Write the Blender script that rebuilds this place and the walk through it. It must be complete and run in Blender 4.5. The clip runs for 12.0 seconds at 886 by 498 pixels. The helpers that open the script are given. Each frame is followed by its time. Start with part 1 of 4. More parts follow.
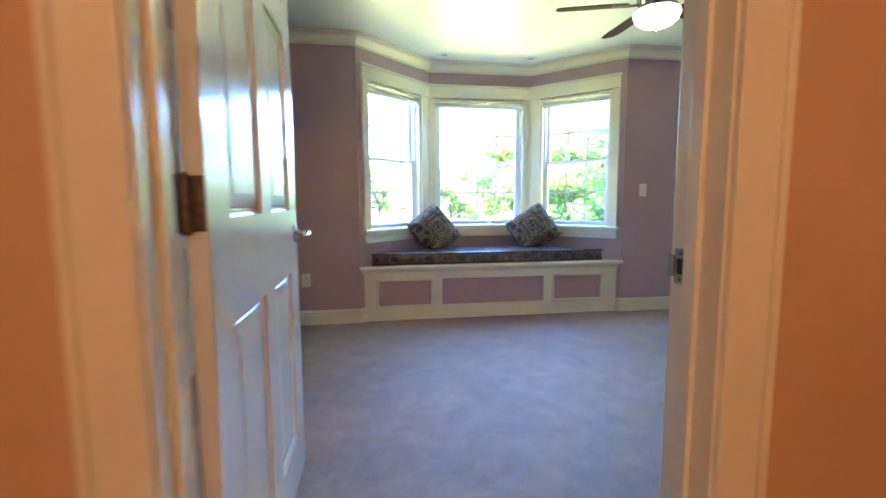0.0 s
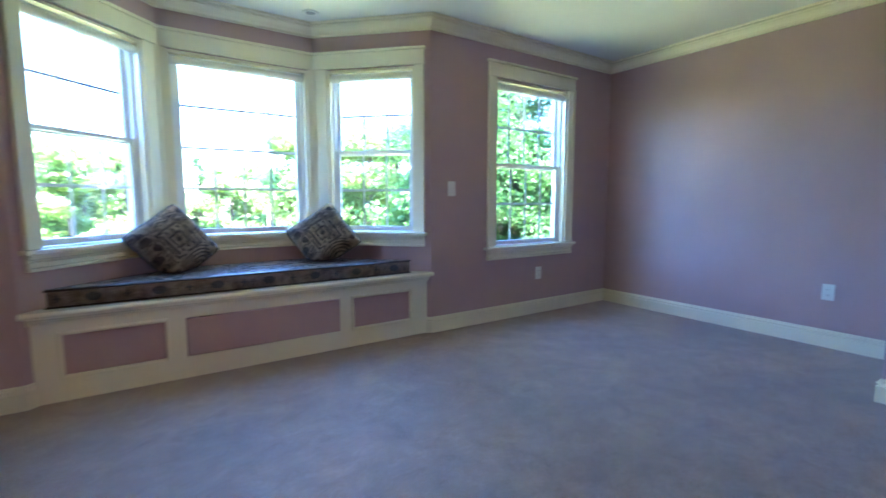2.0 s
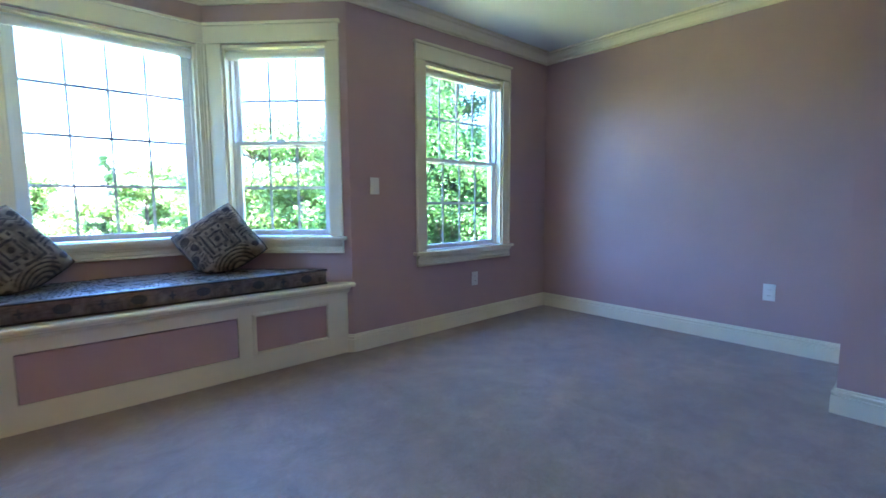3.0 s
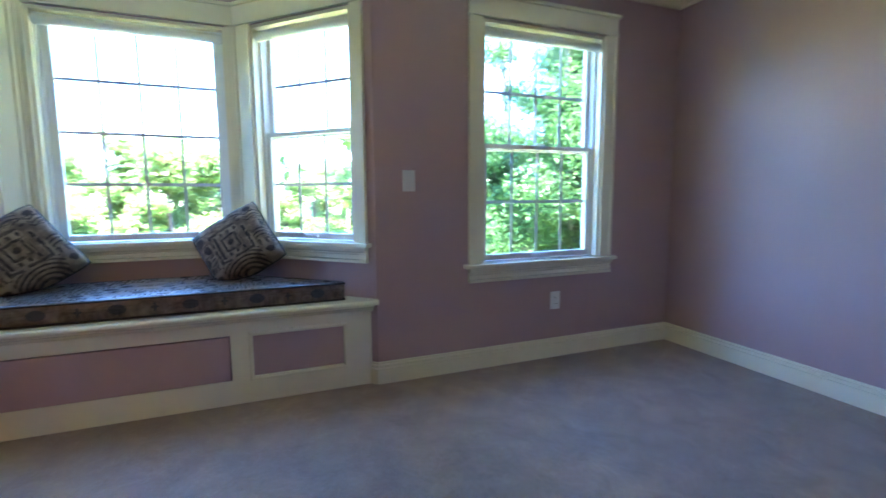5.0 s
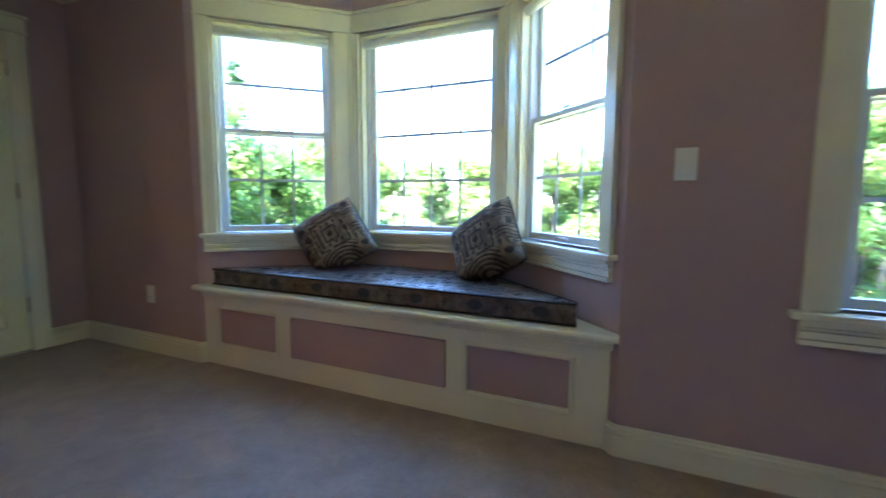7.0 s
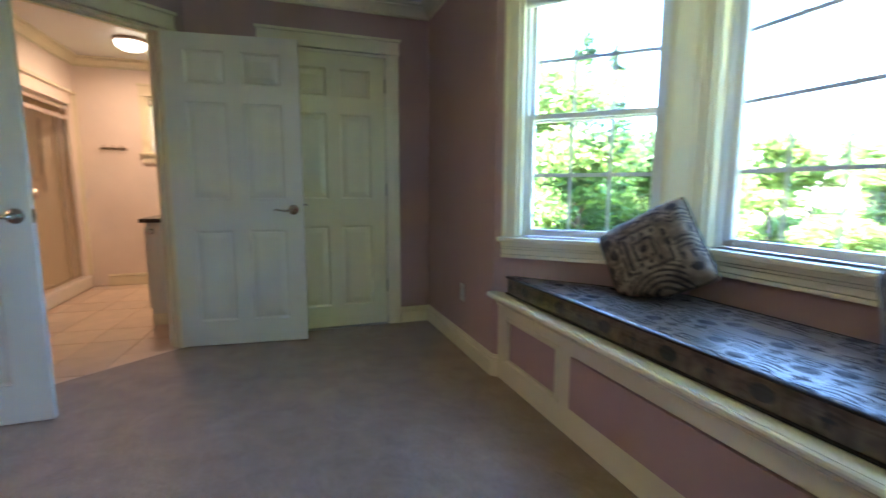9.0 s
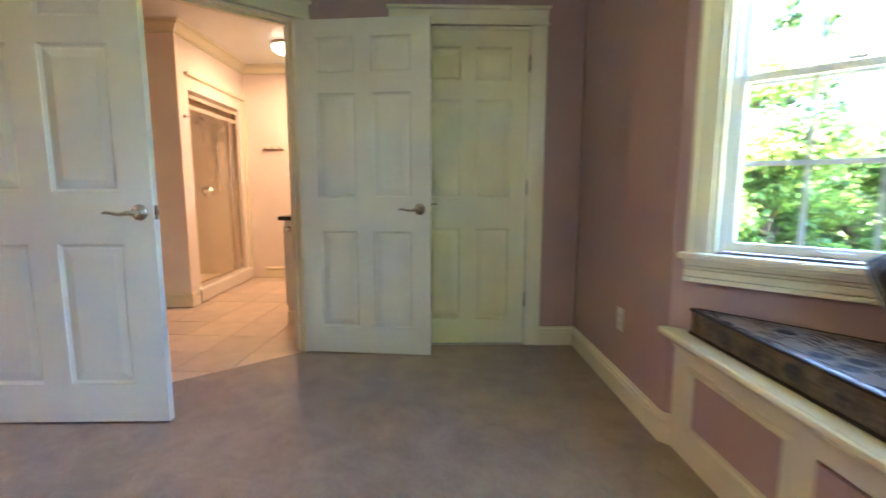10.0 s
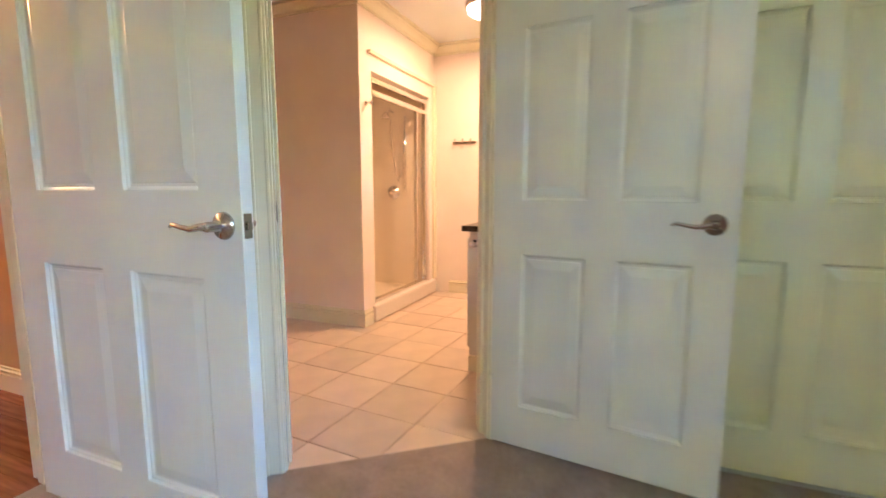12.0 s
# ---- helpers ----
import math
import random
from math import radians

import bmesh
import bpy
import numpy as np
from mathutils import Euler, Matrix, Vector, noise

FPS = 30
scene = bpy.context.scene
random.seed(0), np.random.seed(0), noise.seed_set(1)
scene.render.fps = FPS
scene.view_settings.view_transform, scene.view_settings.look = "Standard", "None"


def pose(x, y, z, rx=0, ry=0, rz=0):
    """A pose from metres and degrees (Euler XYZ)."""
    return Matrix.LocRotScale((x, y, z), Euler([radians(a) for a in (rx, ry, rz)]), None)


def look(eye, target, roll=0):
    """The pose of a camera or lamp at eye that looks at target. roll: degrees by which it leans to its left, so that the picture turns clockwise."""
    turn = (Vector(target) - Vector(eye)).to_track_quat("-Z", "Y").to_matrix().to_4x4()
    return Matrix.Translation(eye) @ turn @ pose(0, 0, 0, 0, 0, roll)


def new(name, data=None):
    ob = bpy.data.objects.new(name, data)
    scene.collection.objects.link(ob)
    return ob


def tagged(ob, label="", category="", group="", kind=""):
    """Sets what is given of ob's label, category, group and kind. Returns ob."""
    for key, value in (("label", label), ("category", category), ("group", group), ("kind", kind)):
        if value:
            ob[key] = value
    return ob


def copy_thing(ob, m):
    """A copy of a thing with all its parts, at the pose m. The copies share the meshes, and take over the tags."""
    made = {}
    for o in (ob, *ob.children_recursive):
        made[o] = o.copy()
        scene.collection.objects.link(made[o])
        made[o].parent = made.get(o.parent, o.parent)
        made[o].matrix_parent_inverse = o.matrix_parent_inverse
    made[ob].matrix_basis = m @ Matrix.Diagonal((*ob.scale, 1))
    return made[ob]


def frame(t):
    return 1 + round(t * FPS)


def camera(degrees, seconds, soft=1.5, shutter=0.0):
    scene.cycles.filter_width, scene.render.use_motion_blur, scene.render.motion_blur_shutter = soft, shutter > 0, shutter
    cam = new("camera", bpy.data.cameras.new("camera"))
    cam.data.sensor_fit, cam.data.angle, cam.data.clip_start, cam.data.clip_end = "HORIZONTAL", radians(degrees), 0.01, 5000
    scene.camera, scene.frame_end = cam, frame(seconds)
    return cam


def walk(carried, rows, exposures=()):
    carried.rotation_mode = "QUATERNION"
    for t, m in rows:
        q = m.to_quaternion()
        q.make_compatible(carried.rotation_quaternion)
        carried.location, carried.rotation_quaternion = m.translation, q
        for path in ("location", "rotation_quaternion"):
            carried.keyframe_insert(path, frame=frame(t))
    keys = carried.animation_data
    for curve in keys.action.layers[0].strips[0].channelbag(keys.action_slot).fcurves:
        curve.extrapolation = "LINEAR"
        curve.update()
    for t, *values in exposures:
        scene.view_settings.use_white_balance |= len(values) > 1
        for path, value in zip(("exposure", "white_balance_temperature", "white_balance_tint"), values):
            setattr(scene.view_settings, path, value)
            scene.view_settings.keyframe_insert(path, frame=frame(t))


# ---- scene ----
cam = camera(88.6, 12.0, shutter=0.65)
PATH = [
    (0, (-0.029, -0.129, 1.056), (0.273, 1.838, 0.842), -0.3),
    (0.5, (0.015, 0.182, 1.052), (0.482, 2.116, 0.842), -0.2),
    (1, (0.067, 0.456, 1.038), (0.777, 2.318, 0.831), 0.1),
    (1.5, (0.239, 0.634, 1.046), (1.145, 2.404, 0.832), -0.1),
    (2, (0.366, 0.816, 1.046), (1.477, 2.465, 0.834), 0.0),
    (2.5, (0.508, 0.969, 1.038), (1.77, 2.508, 0.829), -0.1),
    (3, (0.709, 1.099, 1.027), (2.024, 2.591, 0.821), -0.3),
    (3.2, (0.803, 1.139, 1.028), (2.115, 2.634, 0.823), -0.4),
    (5, (1.69, 1.365, 1.053), (2.426, 3.21, 0.823), -0.3),
    (5.5, (1.902, 1.459, 1.052), (2.281, 3.409, 0.816), -0.3),
    (6, (2.129, 1.56, 1.037), (2.096, 3.547, 0.808), -0.2),
    (6.5, (2.276, 1.725, 1.022), (1.841, 3.664, 0.802), 0.0),
    (7, (2.363, 1.947, 1.009), (1.528, 3.752, 0.794), 0.3),
    (7.2, (2.399, 2.031, 1.004), (1.417, 3.76, 0.793), 0.3),
    (8.8, (2.179, 2.643, 1.051), (0.366, 3.443, 0.785), -0.2),
    (9, (2.114, 2.7, 1.051), (0.244, 3.362, 0.793), 0.1),
    (9.5, (1.882, 2.788, 1.039), (-0.07, 3.135, 0.78), 0.1),
    (10, (1.61, 2.847, 1.034), (-0.373, 2.895, 0.775), 0.1),
    (10.5, (1.317, 2.863, 1.028), (-0.654, 2.643, 0.766), -0.1),
    (11, (1.031, 2.784, 1.013), (-0.907, 2.358, 0.757), -0.0),
    (11.5, (0.765, 2.653, 1.016), (-1.13, 2.065, 0.758), 0.1),
    (12, (0.491, 2.522, 1.02), (-1.348, 1.777, 0.767), -0.0),
]
# the clip's camera brightens and darkens its picture as it turns
STOPS = [(0.0, 5.6, 5600, 13), (1.5, 5.25, 5200, 13), (3.2, 5.05, 5150, 13), (5.0, 4.95, 5350, 13), (7.0, 4.68, 5700, 10), (8.8, 4.88, 5850, 9), (9.5, 5.35, 6250, 10), (10.5, 6.0, 6850, 14), (11.2, 6.1, 6850, 14), (12.0, 6.02, 6800, 15)]
walk(cam, [(t, look(eye, target, roll)) for t, eye, target, roll in PATH], STOPS)


# ---- light ----
world = bpy.data.worlds.new("sky")
scene.world = world
world.use_nodes = True
wn = world.node_tree
sky = wn.nodes.new("ShaderNodeTexSky")
sky.sky_type = "NISHITA"
sky.sun_disc = False
sky.air_density, sky.dust_density, sky.ozone_density = 1.0, 0.1, 7.0
sky.sun_elevation = radians(56)
sky.sun_rotation = radians(190)
wn.links.new(sky.outputs[0], wn.nodes["Background"].inputs[0])
wn.nodes["Background"].inputs[1].default_value = 0.15
sun_data = bpy.data.lights.new("sun", "SUN")
sun_data.energy, sun_data.angle, sun_data.color = 5.0, radians(0.5), (1.0, 0.95, 0.86)
sun = new("sun", sun_data)
sun.matrix_world = look((0.9, -6, 9), (0, 0, 0))

HALL_LAMP, BATH_LAMP, FAN_LAMP = 1.0, 0.62, 0.06


# ---- materials ----
def mat(name, color, rough=0.6, metal=0.0, var=0.0, scale=8.0, bump=0.0, bump_scale=200.0, spec=0.5, color2=None, emit=0.0):
    m = bpy.data.materials.new(name)
    m.use_nodes = True
    n, l = m.node_tree.nodes, m.node_tree.links
    b = n["Principled BSDF"]
    b.inputs["Base Color"].default_value = (*color, 1)
    b.inputs["Roughness"].default_value = rough
    b.inputs["Metallic"].default_value = metal
    b.inputs["Specular IOR Level"].default_value = spec
    if emit:
        b.inputs["Emission Color"].default_value = (*color, 1)
        b.inputs["Emission Strength"].default_value = emit
    tc = n.new("ShaderNodeTexCoord")
    if var or color2:
        t = n.new("ShaderNodeTexNoise")
        t.inputs["Scale"].default_value = scale
        t.inputs["Detail"].default_value = 6
        l.new(tc.outputs["Object"], t.inputs["Vector"])
        r = n.new("ShaderNodeValToRGB")
        lo = color2 or tuple(c * (1 - var) for c in color)
        hi = color if color2 else tuple(min(1, c * (1 + var)) for c in color)
        r.color_ramp.elements[0].position, r.color_ramp.elements[1].position = 0.35, 0.65
        r.color_ramp.elements[0].color, r.color_ramp.elements[1].color = (*lo, 1), (*hi, 1)
        l.new(t.outputs["Fac"], r.inputs[0])
        l.new(r.outputs[0], b.inputs["Base Color"])
    if bump:
        t = n.new("ShaderNodeTexNoise")
        t.inputs["Scale"].default_value = bump_scale
        t.inputs["Detail"].default_value = 4
        l.new(tc.outputs["Object"], t.inputs["Vector"])
        k = n.new("ShaderNodeBump")
        k.inputs["Strength"].default_value = bump
        k.inputs["Distance"].default_value = 0.004
        l.new(t.outputs["Fac"], k.inputs["Height"])
        l.new(k.outputs[0], b.inputs["Normal"])
    return m


WALL = mat("mauve_wall_paint", (0.455, 0.315, 0.305), 0.45, var=0.03, scale=2.5, bump=0.08, bump_scale=350)
TRIM = mat("cream_trim_paint", (0.82, 0.77, 0.59), 0.22, var=0.02, scale=4, bump=0.03, bump_scale=120)
CREAMP = mat("cream_door_paint", (0.78, 0.735, 0.50), 0.3, var=0.02, scale=5, bump=0.05, bump_scale=90)
DOORP = mat("white_door_paint", (0.75, 0.735, 0.67), 0.2, var=0.02, scale=5, bump=0.05, bump_scale=90)
CEIL = mat("ceiling_paint", (0.71, 0.71, 0.70), 0.36, var=0.015, scale=3, bump=0.05, bump_scale=300)
PINK = mat("mauve_panel_paint", (0.46, 0.312, 0.305), 0.42, var=0.03, scale=5, bump=0.06, bump_scale=250)
SASH = mat("white_vinyl_sash", (0.80, 0.82, 0.82), 0.35)
ORANGE = mat("tan_hall_paint", (0.62, 0.40, 0.22), 0.55, var=0.04, scale=2.5, bump=0.08, bump_scale=300)
BATHW = mat("bath_wall_paint", (0.85, 0.76, 0.69), 0.55, var=0.03, scale=3, bump=0.06, bump_scale=300)
METAL = mat("brushed_nickel", (0.52, 0.48, 0.43), 0.17, metal=1.0, bump=0.05, bump_scale=300)
CHROME = mat("chrome", (0.75, 0.72, 0.68), 0.12, metal=1.0)
DARK = mat("dark_gap", (0.03, 0.025, 0.02), 0.8)
BRONZE = mat("aged_hinge_metal", (0.20, 0.16, 0.12), 0.42, metal=0.9, var=0.2, scale=60)
PLATE = mat("white_plastic_plate", (0.80, 0.79, 0.76), 0.35)
GRILLE = mat("window_bar_between_panes", (0.55, 0.54, 0.57), 0.5)
BLADE = mat("walnut_blade", (0.07, 0.035, 0.02), 0.6, spec=0.15, color2=(0.04, 0.02, 0.012), scale=30)
BOWL = mat("lit_frosted_glass", (1.0, 0.86, 0.66), 0.4, emit=0.18)
COUNTER = mat("dark_stone_top", (0.06, 0.045, 0.04), 0.2, color2=(0.02, 0.018, 0.016), scale=60)
GROUT = mat("grout", (0.42, 0.34, 0.27), 0.9, var=0.1, scale=30)
ACRYL = mat("white_acrylic", (0.78, 0.74, 0.68), 0.25)
BEIGEA = mat("beige_acrylic", (0.86, 0.76, 0.62), 0.3, var=0.02, scale=4)
BLIND = mat("white_roller_blind", (0.82, 0.81, 0.76), 0.6)
LENS = mat("frosted_lamp_lens", (0.38, 0.38, 0.39), 0.4)


def tile_mat():
    m = mat("beige_ceramic_tile", (0.72, 0.58, 0.46), 0.28, var=0.06, scale=6, bump=0.05, bump_scale=25)
    n, l = m.node_tree.nodes, m.node_tree.links
    b = n["Principled BSDF"]
    src = b.inputs["Base Color"].links[0].from_socket
    o = n.new("ShaderNodeObjectInfo")
    h = n.new("ShaderNodeHueSaturation")
    mr = n.new("ShaderNodeMapRange")
    mr.inputs["To Min"].default_value, mr.inputs["To Max"].default_value = 0.9, 1.08
    l.new(o.outputs["Random"], mr.inputs["Value"])
    l.new(mr.outputs[0], h.inputs["Value"])
    l.new(src, h.inputs["Color"])
    l.new(h.outputs[0], b.inputs["Base Color"])
    return m


TILE = tile_mat()


def carpet_mat():
    m = bpy.data.materials.new("taupe_cut_pile_carpet")
    m.use_nodes = True
    n, l = m.node_tree.nodes, m.node_tree.links
    b = n["Principled BSDF"]
    b.inputs["Roughness"].default_value = 0.56
    b.inputs["Specular IOR Level"].default_value = 0.95
    b.inputs["Sheen Weight"].default_value = 0.35
    b.inputs["Sheen Roughness"].default_value = 0.4
    tc = n.new("ShaderNodeTexCoord")

    def noise_at(scale, detail, rough, twist=0.0):
        t = n.new("ShaderNodeTexNoise")
        t.inputs["Scale"].default_value, t.inputs["Detail"].default_value = scale, detail
        t.inputs["Roughness"].default_value, t.inputs["Distortion"].default_value = rough, twist
        l.new(tc.outputs["Object"], t.inputs["Vector"])
        return t

    def overlay(a, c, amount):
        mx = n.new("ShaderNodeMix")
        mx.data_type, mx.blend_type = "RGBA", "OVERLAY"
        mx.inputs["Factor"].default_value = amount
        l.new(a, mx.inputs[6])
        l.new(c, mx.inputs[7])
        return mx.outputs[2]

    brushed, tread, tuft, pile = noise_at(1.3, 3, 0.5), noise_at(6.5, 9, 0.72, 0.4), noise_at(55, 4, 0.7), noise_at(320, 2, 0.6)
    r = n.new("ShaderNodeValToRGB")
    r.color_ramp.elements[0].position, r.color_ramp.elements[1].position = 0.36, 0.66
    r.color_ramp.elements[0].color, r.color_ramp.elements[1].color = (0.205, 0.138, 0.097, 1), (0.325, 0.224, 0.161, 1)
    l.new(tread.outputs["Fac"], r.inputs[0])
    col = overlay(r.outputs[0], brushed.outputs["Fac"], 0.45)
    col = overlay(col, tuft.outputs["Fac"], 0.4)
    col = overlay(col, pile.outputs["Fac"], 0.4)
    l.new(col, b.inputs["Base Color"])
    k, k2 = n.new("ShaderNodeBump"), n.new("ShaderNodeBump")
    k.inputs["Strength"].default_value, k.inputs["Distance"].default_value = 0.3, 0.008
    k2.inputs["Strength"].default_value, k2.inputs["Distance"].default_value = 0.5, 0.005
    l.new(tuft.outputs["Fac"], k.inputs["Height"])
    l.new(pile.outputs["Fac"], k2.inputs["Height"])
    l.new(k.outputs[0], k2.inputs["Normal"])
    l.new(k2.outputs[0], b.inputs["Normal"])
    return m


def wood_mat():
    m = bpy.data.materials.new("red_oak_floor")
    m.use_nodes = True
    n, l = m.node_tree.nodes, m.node_tree.links
    b = n["Principled BSDF"]
    b.inputs["Roughness"].default_value = 0.22
    tc = n.new("ShaderNodeTexCoord")
    mp = n.new("ShaderNodeMapping")
    mp.inputs["Scale"].default_value = (18, 1.5, 18)
    t = n.new("ShaderNodeTexNoise")
    t.inputs["Scale"].default_value, t.inputs["Detail"].default_value = 2.5, 8
    r = n.new("ShaderNodeValToRGB")
    r.color_ramp.elements[0].position, r.color_ramp.elements[1].position = 0.3, 0.7
    r.color_ramp.elements[0].color, r.color_ramp.elements[1].color = (0.16, 0.05, 0.02, 1), (0.34, 0.13, 0.055, 1)
    o = n.new("ShaderNodeObjectInfo")
    h = n.new("ShaderNodeHueSaturation")
    mr = n.new("ShaderNodeMapRange")
    mr.inputs["To Min"].default_value, mr.inputs["To Max"].default_value = 0.75, 1.25
    l.new(tc.outputs["Object"], mp.inputs[0])
    l.new(mp.outputs[0], t.inputs["Vector"])
    l.new(t.outputs["Fac"], r.inputs[0])
    l.new(r.outputs[0], h.inputs["Color"])
    l.new(o.outputs["Random"], mr.inputs["Value"])
    l.new(mr.outputs[0], h.inputs["Value"])
    l.new(h.outputs[0], b.inputs["Base Color"])
    return m


def glass_mat(name, gloss, tint=(1, 1, 1)):
    m = bpy.data.materials.new(name)
    m.use_nodes = True
    n, l = m.node_tree.nodes, m.node_tree.links
    n.remove(n["Principled BSDF"])
    t, g, x = n.new("ShaderNodeBsdfTransparent"), n.new("ShaderNodeBsdfGlossy"), n.new("ShaderNodeMixShader")
    t.inputs[0].default_value = (*tint, 1)
    g.inputs["Roughness"].default_value = 0.02
    x.inputs[0].default_value = gloss
    l.new(t.outputs[0], x.inputs[1])
    l.new(g.outputs[0], x.inputs[2])
    l.new(x.outputs[0], n["Material Output"].inputs[0])
    return m


def fabric_mat(name, top):
    # tan print: rows of dark frames, bars, ovals and wavy stripes, one motif to a cell
    m = bpy.data.materials.new(name)
    m.use_nodes = True
    n, l = m.node_tree.nodes, m.node_tree.links
    b = n["Principled BSDF"]
    b.inputs["Roughness"].default_value = 0.75 if not top else 0.3
    b.inputs["Specular IOR Level"].default_value = 0.12 if not top else 1.0
    tc, sp = n.new("ShaderNodeTexCoord"), n.new("ShaderNodeSeparateXYZ")

    def op(kind, *vals):
        q = n.new("ShaderNodeMath")
        q.operation = kind
        for i, v in enumerate(vals):
            if isinstance(v, (int, float)):
                q.inputs[i].default_value = v
            else:
                l.new(v, q.inputs[i])
        return q.outputs[0]

    def noise_at(scale, detail=2.0):
        t = n.new("ShaderNodeTexNoise")
        t.inputs["Scale"].default_value, t.inputs["Detail"].default_value = scale, detail
        l.new(tc.outputs["Object"], t.inputs["Vector"])
        return t.outputs["Fac"]

    l.new(tc.outputs["Object"], sp.inputs[0])
    wob = op("MULTIPLY", op("SUBTRACT", noise_at(24), 0.5), 0.022)
    x = op("ADD", sp.outputs[0], wob)
    y = op("ADD", op("ADD", sp.outputs[1], sp.outputs[2]) if top else sp.outputs[1], wob)
    row = op("FLOOR", op("DIVIDE", y, 0.066))
    u = op("ADD", op("DIVIDE", x, 0.086), op("MULTIPLY", row, 0.37))
    cell = n.new("ShaderNodeCombineXYZ")
    l.new(op("FLOOR", u), cell.inputs[0])
    l.new(row, cell.inputs[1])
    wn_ = n.new("ShaderNodeTexWhiteNoise")
    wn_.noise_dimensions = "2D"
    l.new(cell.outputs[0], wn_.inputs["Vector"])
    pick = wn_.outputs["Value"]
    lx = op("SUBTRACT", op("FRACT", u), 0.5)
    ly = op("SUBTRACT", op("FRACT", op("DIVIDE", y, 0.066)), 0.5)
    ax, ay = op("ABSOLUTE", lx), op("ABSOLUTE", ly)
    inside = lambda a, c_: op("MULTIPLY", op("LESS_THAN", ax, a), op("LESS_THAN", ay, c_))
    between = lambda lo, hi: op("MULTIPLY", op("GREATER_THAN", pick, lo), op("LESS_THAN", pick, hi))
    frame_ = op("MAXIMUM", op("SUBTRACT", inside(0.38, 0.36), inside(0.25, 0.20)), inside(0.10, 0.09))
    oval = op("LESS_THAN", op("ADD", op("MULTIPLY", op("MULTIPLY", lx, lx), 7.0), op("MULTIPLY", op("MULTIPLY", ly, ly), 6.0)), 1.0)
    bars = op("MULTIPLY", op("GREATER_THAN", op("SINE", op("MULTIPLY", lx, 26.0)), 0.1), op("LESS_THAN", ay, 0.33))
    wave = op("GREATER_THAN", op("SINE", op("ADD", op("MULTIPLY", ly, 19.0), op("MULTIPLY", op("MULTIPLY", lx, lx), 16.0))), 0.25)
    cross = op("MAXIMUM", inside(0.09, 0.38), inside(0.30, 0.11))
    ink = op("MULTIPLY", frame_, between(0.0, 0.26))
    for shape, lo, hi in ((oval, 0.26, 0.40), (bars, 0.40, 0.54), (wave, 0.54, 0.68), (cross, 0.68, 0.78)):
        ink = op("MAXIMUM", ink, op("MULTIPLY", shape, between(lo, hi)))
    ink = op("MAXIMUM", ink, op("MULTIPLY", op("GREATER_THAN", ay, 0.455), op("GREATER_THAN", noise_at(17), 0.47)))
    if not top:
        # one large medallion: a framed square with a meander, corner ovals, and a fan of stripes
        px, py = sp.outputs[0], sp.outputs[1]
        qx, qy = op("ABSOLUTE", op("ADD", px, wob)), op("ABSOLUTE", op("ADD", py, wob))
        far_ = op("MAXIMUM", qx, qy)
        band = lambda v, lo, hi: op("MULTIPLY", op("GREATER_THAN", v, lo), op("LESS_THAN", v, hi))
        square = op("MAXIMUM", band(far_, 0.088, 0.104), band(far_, 0.034, 0.048))
        square = op("MULTIPLY", square, op("GREATER_THAN", noise_at(21), 0.43))
        rungs = op("MULTIPLY", op("MULTIPLY", op("GREATER_THAN", op("SINE", op("MULTIPLY", px, 150.0)), 0.35), op("LESS_THAN", qy, 0.078)), band(far_, 0.055, 0.08))
        oval_at = lambda cx, cy, rx, ry: op("LESS_THAN", op("ADD", op("POWER", op("DIVIDE", op("SUBTRACT", qx, cx), rx), 2.0), op("POWER", op("DIVIDE", op("SUBTRACT", qy, cy), ry), 2.0)), 1.0)
        ovals = op("MAXIMUM", oval_at(0.158, 0.15, 0.024, 0.017), oval_at(0.0, 0.0, 0.017, 0.014))
        reach = op("SQRT", op("ADD", op("MULTIPLY", px, px), op("POWER", op("ADD", py, 0.27), 2.0)))
        fan_ = op("MULTIPLY", op("GREATER_THAN", op("SINE", op("MULTIPLY", reach, 300.0)), 0.15), op("MULTIPLY", op("LESS_THAN", py, -0.108), op("LESS_THAN", qx, 0.115)))
        glyphs = op("MULTIPLY", ink, op("MULTIPLY", op("GREATER_THAN", far_, 0.118), op("GREATER_THAN", py, -0.11)))
        ink = op("MAXIMUM", op("MAXIMUM", op("MAXIMUM", square, rungs), op("MAXIMUM", ovals, fan_)), glyphs)
    worn = op("MINIMUM", op("ADD", 0.15, op("MULTIPLY", noise_at(38, 4.0), 1.35)), 1.0)
    ink = op("MULTIPLY", op("MULTIPLY", ink, worn), op("ADD", 0.25, op("MULTIPLY", op("GREATER_THAN", sp.outputs[2], 0.092), 0.75)) if top else 0.92)
    r = n.new("ShaderNodeValToRGB")
    r.color_ramp.elements[0].position, r.color_ramp.elements[1].position = (0.36, 0.68) if top else (0.36, 0.60)
    dim, lit = ((0.065, 0.042, 0.026, 1), (0.175, 0.116, 0.068, 1)) if top else ((0.10, 0.066, 0.04, 1), (0.245, 0.172, 0.105, 1))
    r.color_ramp.elements[0].color, r.color_ramp.elements[1].color = dim, lit
    l.new(noise_at(18, 5.0), r.inputs[0])
    mx = n.new("ShaderNodeMix")
    mx.data_type = "RGBA"
    mx.inputs[7].default_value = (0.018, 0.014, 0.013, 1)
    l.new(ink, mx.inputs[0])
    l.new(r.outputs[0], mx.inputs[6])
    l.new(mx.outputs[2], b.inputs["Base Color"])
